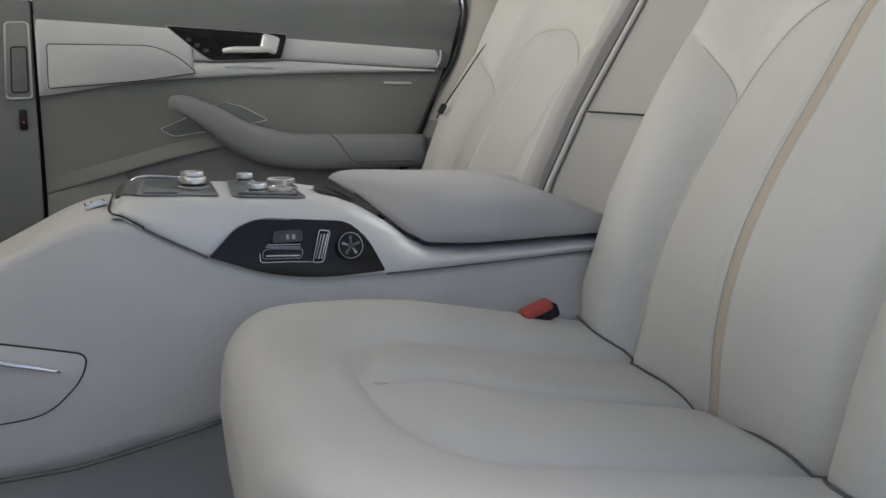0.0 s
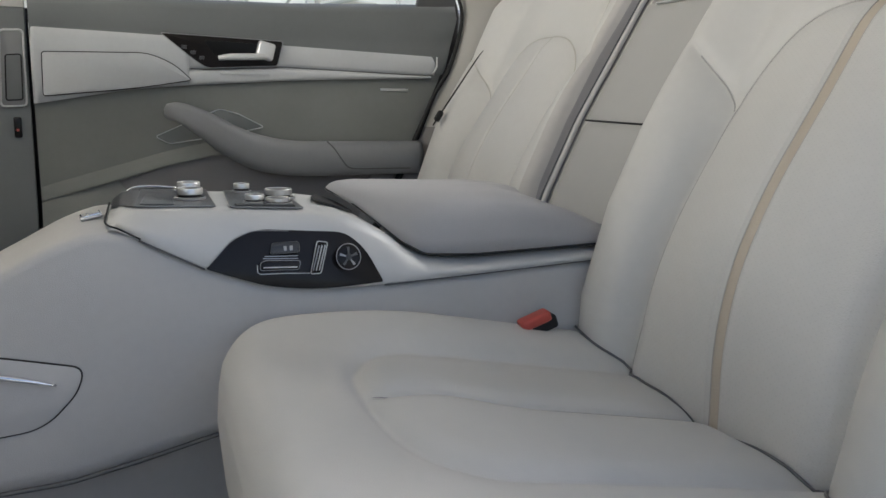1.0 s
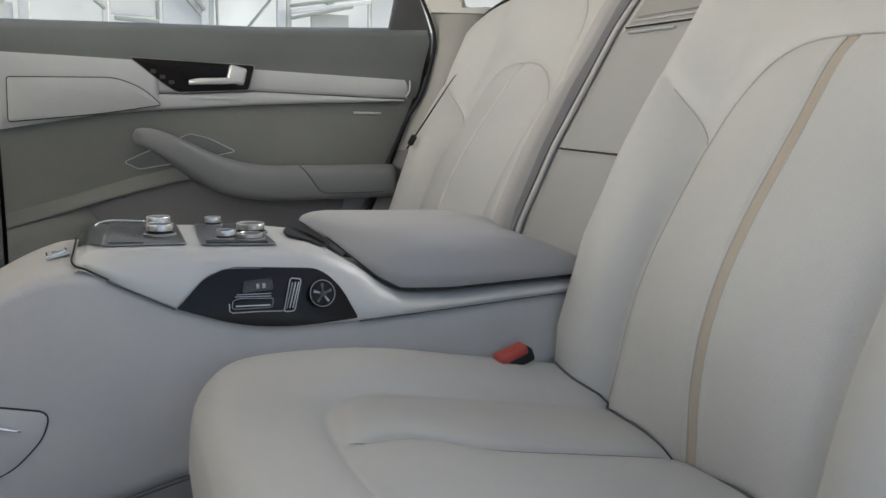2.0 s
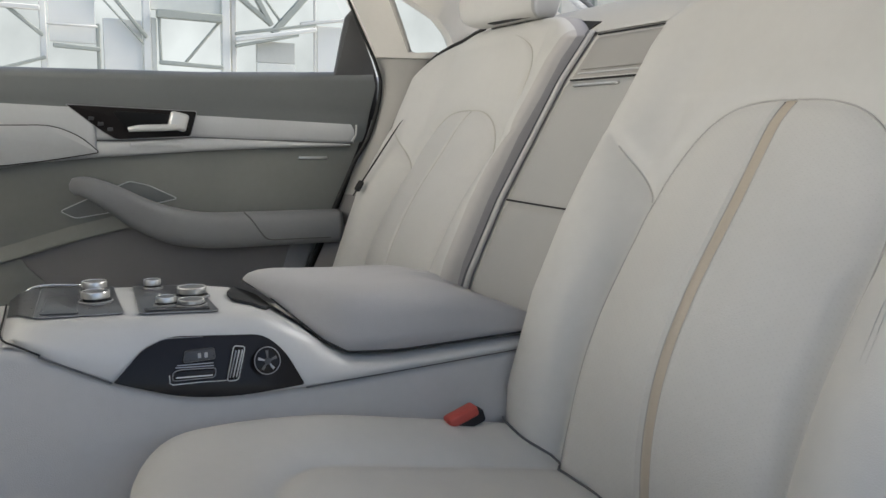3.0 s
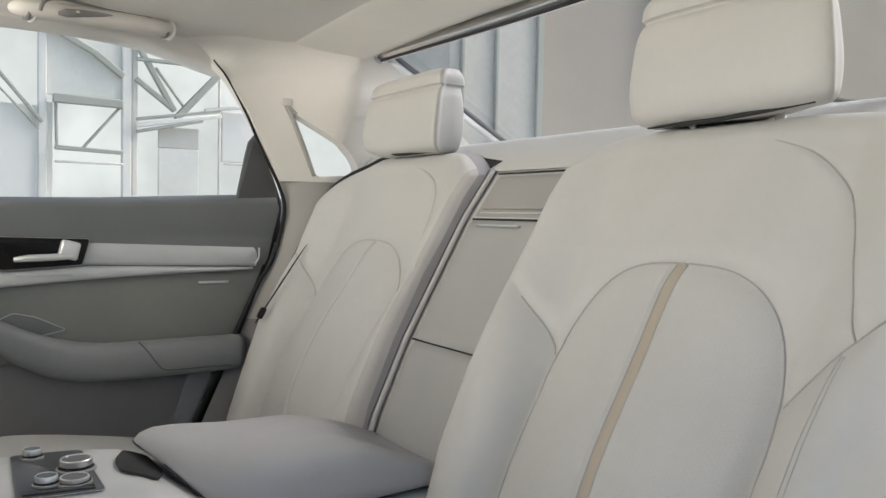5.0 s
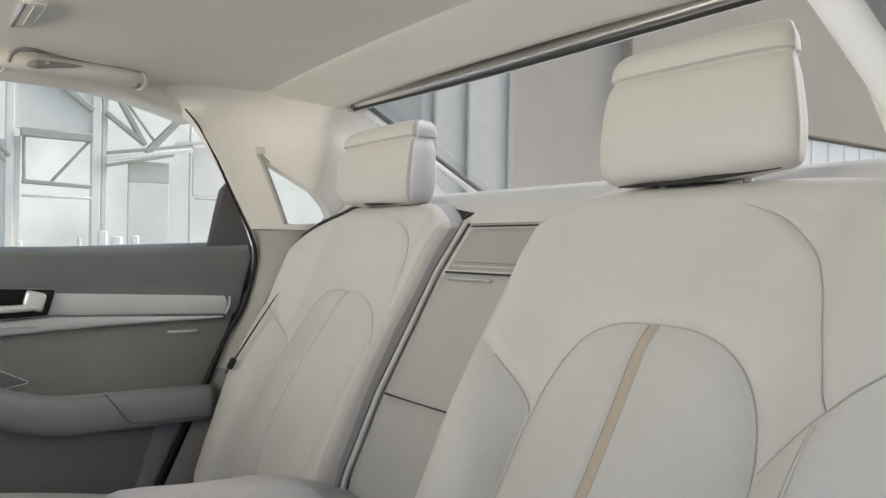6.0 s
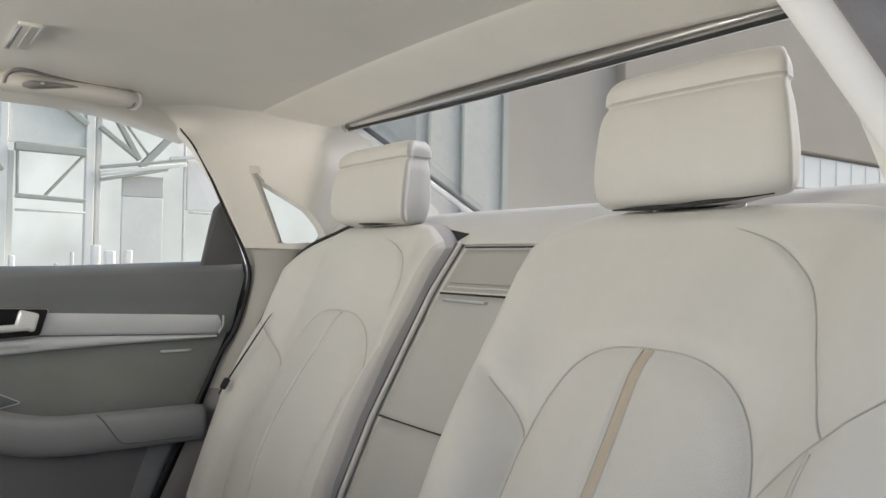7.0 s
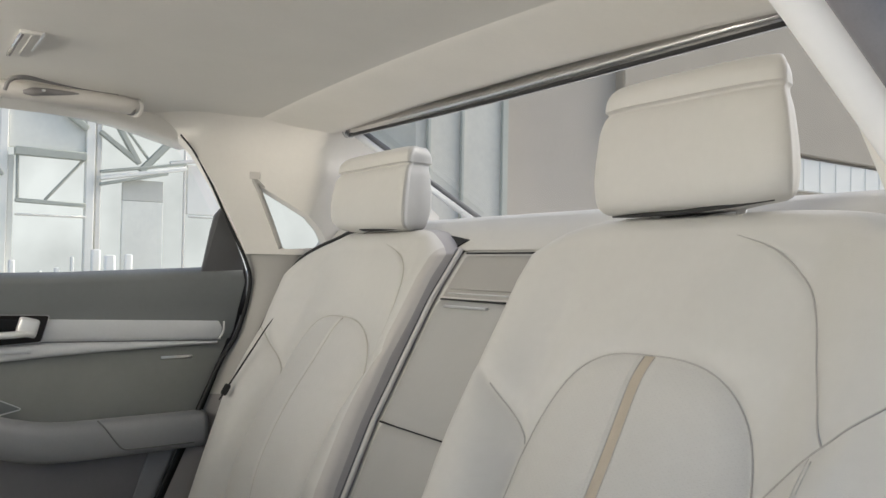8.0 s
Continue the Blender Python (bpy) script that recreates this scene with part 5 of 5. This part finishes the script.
tagged(part("rear_header", grid_mesh("rear_header", np.array(rows)), PILLAR), "cream rear header panel over the window", "header trim", kind="structure")
# side rails over the doors
for side in (1, 0):
    rows = []
    for x in np.linspace(-0.75, 0.650, 40):
        low = -0.03 * max(0, (x - 0.3) / 0.3) ** 2
        line = [(1.895, 1.499), (1.865, 1.496), (1.835, 1.497), (1.81, 1.503), (1.81, 1.55), (1.92, 1.55), (1.92, 1.50), (1.895, 1.499)]
        out = 0.050 * smoothstep(0.45, 0.65, x)
        rows.append([(x, y + out if side else mirror(y + out), z + low * (z < 1.54)) for y, z in (line if side else line[::-1])])
    tagged(part("roof_rail", grid_mesh("roof_rail", np.array(rows)), HEADLINER), "cream lining over the door opening", "roof rail", kind="structure")

# grab handle
grab = thing("grab_handle", "folded cream grab handle with two end hinges", "grab handle")
part("grip", tube("grip", [(0.250, 1.775, 1.506), (0.275, 1.752, 1.504), (0.38, 1.746, 1.503), (0.485, 1.750, 1.501), (0.512, 1.775, 1.500)], [0.012, 0.020, 0.021, 0.020, 0.013], n=40, sides=14, flat=0.78), GRIP, grab)
# raised dark tubes stand in for shade in the gap and finger slot
part("grip_shade", tube("grip_shade", [(0.284, 1.705, 1.493), (0.289, 1.705, 1.508), (0.300, 1.705, 1.516), (0.320, 1.708, 1.519), (0.350, 1.722, 1.519), (0.40, 1.735, 1.518), (0.470, 1.741, 1.516)], [0.003, 0.004, 0.004, 0.0025, 0.001], n=40, sides=8), DARK_TAUPE, grab, "dark tube drawn as the shadow round the grip")
part("slot_shade", tube("slot_shade", [(0.314, 1.7285, 1.498), (0.328, 1.727, 1.500), (0.355, 1.727, 1.503), (0.39, 1.728, 1.505), (0.425, 1.731, 1.506)], [0.003, 0.0075, 0.006, 0.004, 0.001], n=26, sides=8), DARK_TAUPE, grab, "dark bead drawn as the shaded finger slot")
# small silver dot at the slot's bright spot
part("bright_dot", rbox((0.006, 0.005, 0.004), 0.0015, (0.344, 1.7195, 1.503), 2), SILVER, grab, "small bright silver dot")
for x in (0.270, 0.497):
    part("hinge", rbox((0.010, 0.03, 0.028), 0.004, (x, 1.765, 1.502), 2), LOWER_TRIM, grab)
    part("end_ring", tube("end_ring", [(x + 0.004, 1.755, 1.500), (x + 0.010, 1.758, 1.500)], 0.0175, n=2, sides=22, curve=False), PILLAR, grab, "pale ring at the hinge")
    part("end_cap", tube("end_cap", [(x - 0.004, 1.7535, 1.499), (x + 0.001, 1.7545, 1.499)], 0.0182, n=2, sides=22, flat=0.8, curve=False), DARK_TAUPE, grab, "dark brown end cap")
lamp = thing("roof_lamp", "slim unlit roof lamp with two chrome edges", "ceiling lamp")
part("lens", rbox((0.032, 0.150, 0.006), 0.002, (0.290, 1.530, 1.5315), 2), HEADLINER, lamp)
for x, y, long, mat, label in ((0.2745, 1.536, 0.150, CHROME, "bright chrome edge"), (0.2785, 1.536, 0.146, DARK_TAUPE, "dark joint beside the chrome"), (0.290, 1.524, 0.120, GRIP, ""), (0.3025, 1.500, 0.110, BRUSHED, "dull metal edge")):
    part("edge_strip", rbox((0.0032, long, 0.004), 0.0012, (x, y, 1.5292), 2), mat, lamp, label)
# taupe plate added for a soft dark smudge on the pillar
smudge = thing("pillar_smudge", "small taupe plate on the cream pillar", "label")
part("smudge_plate", rbox((0.022, 0.003, 0.016), 0.0014, (0.770, pillar_y(0.770, 1.402) - 0.001, 1.402), 2, pose(0, 0, 0, 0, 0, -22)), GRIP, smudge)

# roller blind under the rear header
blind = thing("roller_blind", "silver roller blind cassette above the rear window", "sun blind")
part("cassette", tube("cassette", [(0.930, 1.712, 1.500), (0.930, 1.21, 1.4955), (0.930, 0.690, 1.498)], 0.0140, n=30, sides=18), BLIND_METAL, blind)
part("slot", tube("slot", [(0.922, 1.70, 1.487), (0.922, 1.21, 1.4825), (0.922, 0.70, 1.485)], 0.0029, n=30, sides=8), RUBBER, blind, "dark slot along the cassette")
for y in (1.712, 0.688):
    part("end_cap", tube("end_cap", [(0.930, y - 0.006, 1.499), (0.930, y + 0.010, 1.499)], 0.0145, n=3, sides=14, curve=False), CHROME, blind)
for y0, y1 in ((1.712, 1.79), (0.695, 0.61)):
    part("guide_rail", tube("guide_rail", [(0.945, y0, 1.494), (1.33, y1, 1.327)], 0.008, n=6, sides=8, curve=False), SILVER, blind, "metal guide rail along the rear window")
    part("rail_seal", tube("rail_seal", [(0.955, y0, 1.503), (1.34, y1, 1.337)], 0.0075, n=6, sides=8, curve=False), GREY_PLASTIC, blind, "dark grey strip along the guide rail")

# rear window
bm = bmesh.new()
bm.faces.new([bm.verts.new(p) for p in ((0.95, 0.66, 1.520), (0.95, 1.74, 1.520), (1.44, 1.86, 1.299), (1.44, 0.54, 1.299))])
rw = tagged(part("rear_window", bm, GLASS), "clear sloping rear window", "window", kind="structure")
rw.visible_shadow = False

# belt strap on the far seat's edge
strap = thing("seat_belt", "black belt guide clip and strap at the seat edge", "seat belt")
part("guide", rbox((0.013, 0.011, 0.024), 0.004, (0.701, 1.790, 0.960), 2, pose(0, 0, 0, 0, 30, 0)), RUBBER, strap)
part("strap", tube("strap", [(0.688, 1.790, 0.940), (0.696, 1.790, 0.952), (0.741, 1.790, 1.018), (0.785, 1.790, 1.082), (0.800, 1.792, 1.100)], [0.0012, 0.0018, 0.0018, 0.0013, 0.0005], n=24, sides=6), RUBBER, strap)

# ---- floor and shell of the car ----
rows = [[(x, y, z) for x in np.linspace(-1.6, 0.6, 12)] for y, z in ((0.44, 0.40), (0.47, 0.34), (0.95, 0.33), (1.03, 0.36), (1.065, 0.44), (1.08, 0.46), (1.32, 0.46), (1.335, 0.44), (1.37, 0.36), (1.45, 0.33), (1.93, 0.34), (1.97, 0.42))]
tagged(part("floor", grid_mesh("floor", np.array(rows)[:, ::-1]), CARPET), "dark grey carpet in the footwell", "carpet", kind="structure")
for y in (0.44, 1.96):
    tagged(part("sill", rbox((2.2, 0.10, 0.12), 0.03, (-0.5, y, 0.36)), PAINT), "painted sill under the door opening", "sill", kind="structure")
tagged(part("front_door", plate([(-1.5, 0.42), (-0.36, 0.42), (-0.36, 1.19), (-1.5, 1.17)], "y", 1.99, 0.05, 0.01), DOOR_LEATHER), "dark front door panel", "car door", kind="structure")
# added out of view where front seats would be, to keep light off cushions
tagged(part("front_light_block", rbox((0.10, 1.40, 1.03), 0.04, (-0.62, MID, 0.845)), LOWER_TRIM), "unseen plain wall added to shade the rear cushions", "partition", kind="structure")
# near front door and pillar, out of view, added to block low sky light
tagged(part("front_door", plate([(-1.5, 0.42), (-0.20, 0.42), (-0.20, 1.19), (-1.5, 1.17)], "y", 0.46, 0.05, 0.01), DOOR_LEATHER), "dark front door panel", "car door", kind="structure")
tagged(part("b_pillar", plate([(-0.26, 0.42), (-0.12, 0.42), (-0.12, 1.54), (-0.26, 1.54)], "y", 0.50, 0.06, 0.01), DOOR_LEATHER), "grey pillar before the open door", "pillar", kind="structure")
tagged(part("rear_bulkhead", rbox((0.03, 1.46, 0.95), 0.01, (1.02, MID, 0.74)), CARPET), "carpeted wall behind the rear seats", "bulkhead", kind="structure")
tagged(part("front_bulkhead", rbox((0.05, 1.5, 0.75), 0.01, (-1.6, MID, 0.72)), GREY_PLASTIC), "dark dashboard wall", "bulkhead", kind="structure")
tagged(part("tail_deck", rbox((0.9, 1.7, 0.06), 0.03, (1.85, MID, 1.17)), PAINT), "painted boot lid behind the rear window", "boot lid", kind="structure")
for y in (0.44, 1.98):
    tagged(part("rear_wing", rbox((1.6, 0.05, 0.8), 0.02, (1.55, y, 0.80)), PAINT), "painted rear wing of the car", "wing", kind="structure")

# unseen open door on the camera's side, swung before the opening to block sky
leaf = thing("open_door", "opened dark rear door of the car", "car door", kind="structure")
swing = pose(-0.20, 0.44, 0, 0, 0, -112)
for name, outline, mat, depth in (("door_panel", [(0.0, 0.42), (0.86, 0.42), (0.95, 1.16), (0.0, 1.16)], DOOR_LEATHER, 0.10), ("window_frame", [(0.0, 1.16), (0.05, 1.16), (0.05, 1.49), (0.0, 1.49)], RUBBER, 0.03)):
    ob = part(name, plate(outline, "y", 0.0, depth, 0.012), mat, leaf)
    ob.matrix_basis = swing

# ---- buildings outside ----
# glowing sheet added behind the steel frame, in place of a lit distance
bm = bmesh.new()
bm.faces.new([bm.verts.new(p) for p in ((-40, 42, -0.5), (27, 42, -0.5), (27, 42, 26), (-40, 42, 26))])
tagged(part("backdrop", bm, GLOW_SHEET), "glowing backdrop sheet in place of the bright distance beyond the steel frame", "backdrop", kind="structure")
hall = thing("steel_frame_building", "pale open steel frame with diagonal braces", "building")


def beam(x0, z0, x1, z1, w, y, mat, name):
    L = math.dist((x0, z0), (x1, z1))
    a = math.degrees(math.atan2(z1 - z0, x1 - x0))
    return part(name, rbox((L, w, w), 0.02, ((x0 + x1) / 2, y, (z0 + z1) / 2), 1, pose(0, 0, 0, 0, -a, 0)), mat, hall)


for x, w, mat in ((-6.2, 0.12, PALE_STEEL), (-3.4, 0.12, PALE_STEEL), (-1.3, 0.2, PALE_STEEL), (0.14, 0.13, WHITE_PANEL), (1.13, 0.08, GREY_STEEL), (2.045, 0.16, WHITE_PANEL), (3.63, 0.18, WHITE_PANEL), (3.80, 0.11, PALE_STEEL), (5.60, 0.06, PALE_STEEL)):
    beam(x, 0, x, 8.5 if x != 1.13 else 3.1, w, 18.0, mat, "column")
for x0, z0, x1, z1, w, mat in ((-8, 3.35, 0.1, 3.3, 0.10, PALE_STEEL), (0.30, 2.62, 1.16, 2.585, 0.09, GREY_STEEL), (0.2, 3.02, 1.12, 3.02, 0.05, PALE_STEEL), (2.22, 3.37, 3.54, 3.36, 0.17, GREY_STEEL), (2.25, 2.40, 3.55, 2.36, 0.09, GREY_STEEL), (2.25, 2.12, 3.55, 2.12, 0.05, PALE_STEEL),
                             (3.80, 4.33, 5.62, 4.34, 0.08, GREY_STEEL), (3.80, 3.08, 5.60, 3.40, 0.07, GREY_STEEL), (3.80, 2.82, 5.20, 3.15, 0.07, GREY_STEEL), (3.80, 2.95, 5.60, 3.29, 0.09, WHITE_PANEL), (5.22, 3.386, 6.6, 3.60, 0.08, PALE_STEEL), (5.65, 2.24, 6.6, 2.24, 0.05, PALE_STEEL), (-8, 6.2, 6.6, 6.2, 0.16, PALE_STEEL)):
    beam(x0, z0, x1, z1, w, 17.85, mat, "rail")
for x0, z0, x1, z1, w in ((3.80, 4.70, 4.60, 3.31, 0.12), (3.80, 3.93, 4.56, 3.36, 0.11), (4.62, 3.15, 5.70, 4.36, 0.15), (4.20, 4.20, 4.84, 3.36, 0.06), (1.13, 4.0, 2.04, 2.88, 0.08), (1.13, 3.68, 1.98, 2.74, 0.04), (2.05, 4.85, 3.01, 4.36, 0.12), (2.99, 4.37, 3.56, 3.94, 0.13),
                          (2.78, 2.42, 3.52, 3.33, 0.06), (2.28, 3.34, 2.30, 2.38, 0.06), (-1.3, 4.0, 0.14, 2.79, 0.08), (-1.3, 1.9, 0.171, 2.387, 0.07), (-1.3, 3.1, -3.4, 1.6, 0.09), (-3.4, 2.4, -1.4, 3.6, 0.09)):
    beam(x0, z0, x1, z1, w, 17.9, GREY_STEEL, "brace")
for x0, x1, z0, z1, mat in ((2.13, 3.54, 3.46, 5.6, FACADE_PANEL), (4.29, 5.14, 2.53, 2.98, GREY_CLADDING), (4.29, 5.14, 0.5, 2.52, FACADE_PANEL), (1.22, 1.95, 0.5, 3.22, WHITE_PANEL), (2.13, 2.24, 0.5, 3.3, FACADE_PANEL), (5.66, 6.5, 2.3, 3.4, WHITE_PANEL), (-3.2, -1.5, 0.6, 2.8, FACADE_PANEL), (0.24, 1.08, 2.70, 3.6, WHITE_PANEL)):
    part("panel", rbox((x1 - x0, 0.1, z1 - z0), 0.01, ((x0 + x1) / 2, 18.03, (z0 + z1) / 2), 1), mat, hall)
block = thing("stone_building", "beige stone building with a tall glazed strip", "building")
part("wall", rbox((34, 6, 22), 0.05, (32.5, 22, 11), 1), BEIGE_WALL, block)
part("wing", rbox((29, 0.5, 15.5), 0.05, (34.9, 18.85, 13.9), 1), GREY_WALL, block, "greyer projecting wall")
part("bright_band", rbox((16, 0.3, 1.35), 0.03, (33.5, 18.9, 5.35), 1), WHITE_PANEL, block, "white glazed band")
for k in range(12):
    part("mullion", rbox((0.12, 0.2, 1.35), 0.02, (26.5 + 1.25 * k, 18.82, 5.35), 1), WHITE_PANEL, block)
part("glazing", rbox((3.2, 5, 13), 0.03, (13.6, 21, 6.5), 1), BLUE_PANE, block, "bluish glazed strip")
for x, w in ((12.4, 0.10), (13.55, 0.10), (15.1, 0.22)):
    part("mullion", rbox((w, 0.12, 13), 0.02, (x, 18.44, 6.5), 1), GREY_STEEL, block)

# low fence of pale posts before the steel building
fence = thing("post_fence", "row of pale upright fence posts", "fence")
post = rbox((0.09, 0.09, 1.45), 0.02, (0, 0, 0.725), 1)
me = bpy.data.meshes.new("post")
post.to_mesh(me)
post.free()
rnd = random.Random(4)
for k in range(34):
    p = part("post", me, GREY_STEEL if k % 3 == 1 else WHITE_PANEL, fence)
    p.matrix_basis = pose(-3.0 + 0.34 * k + rnd.uniform(-0.08, 0.08), 16.5 + rnd.uniform(-0.2, 0.2), 0) @ Matrix.Diagonal((rnd.uniform(0.6, 2.4), 1, rnd.uniform(0.62, 1.02), 1))
part("rail", rbox((12, 0.06, 0.08), 0.01, (2.6, 16.5, 0.9), 1), PALE_STEEL, fence)
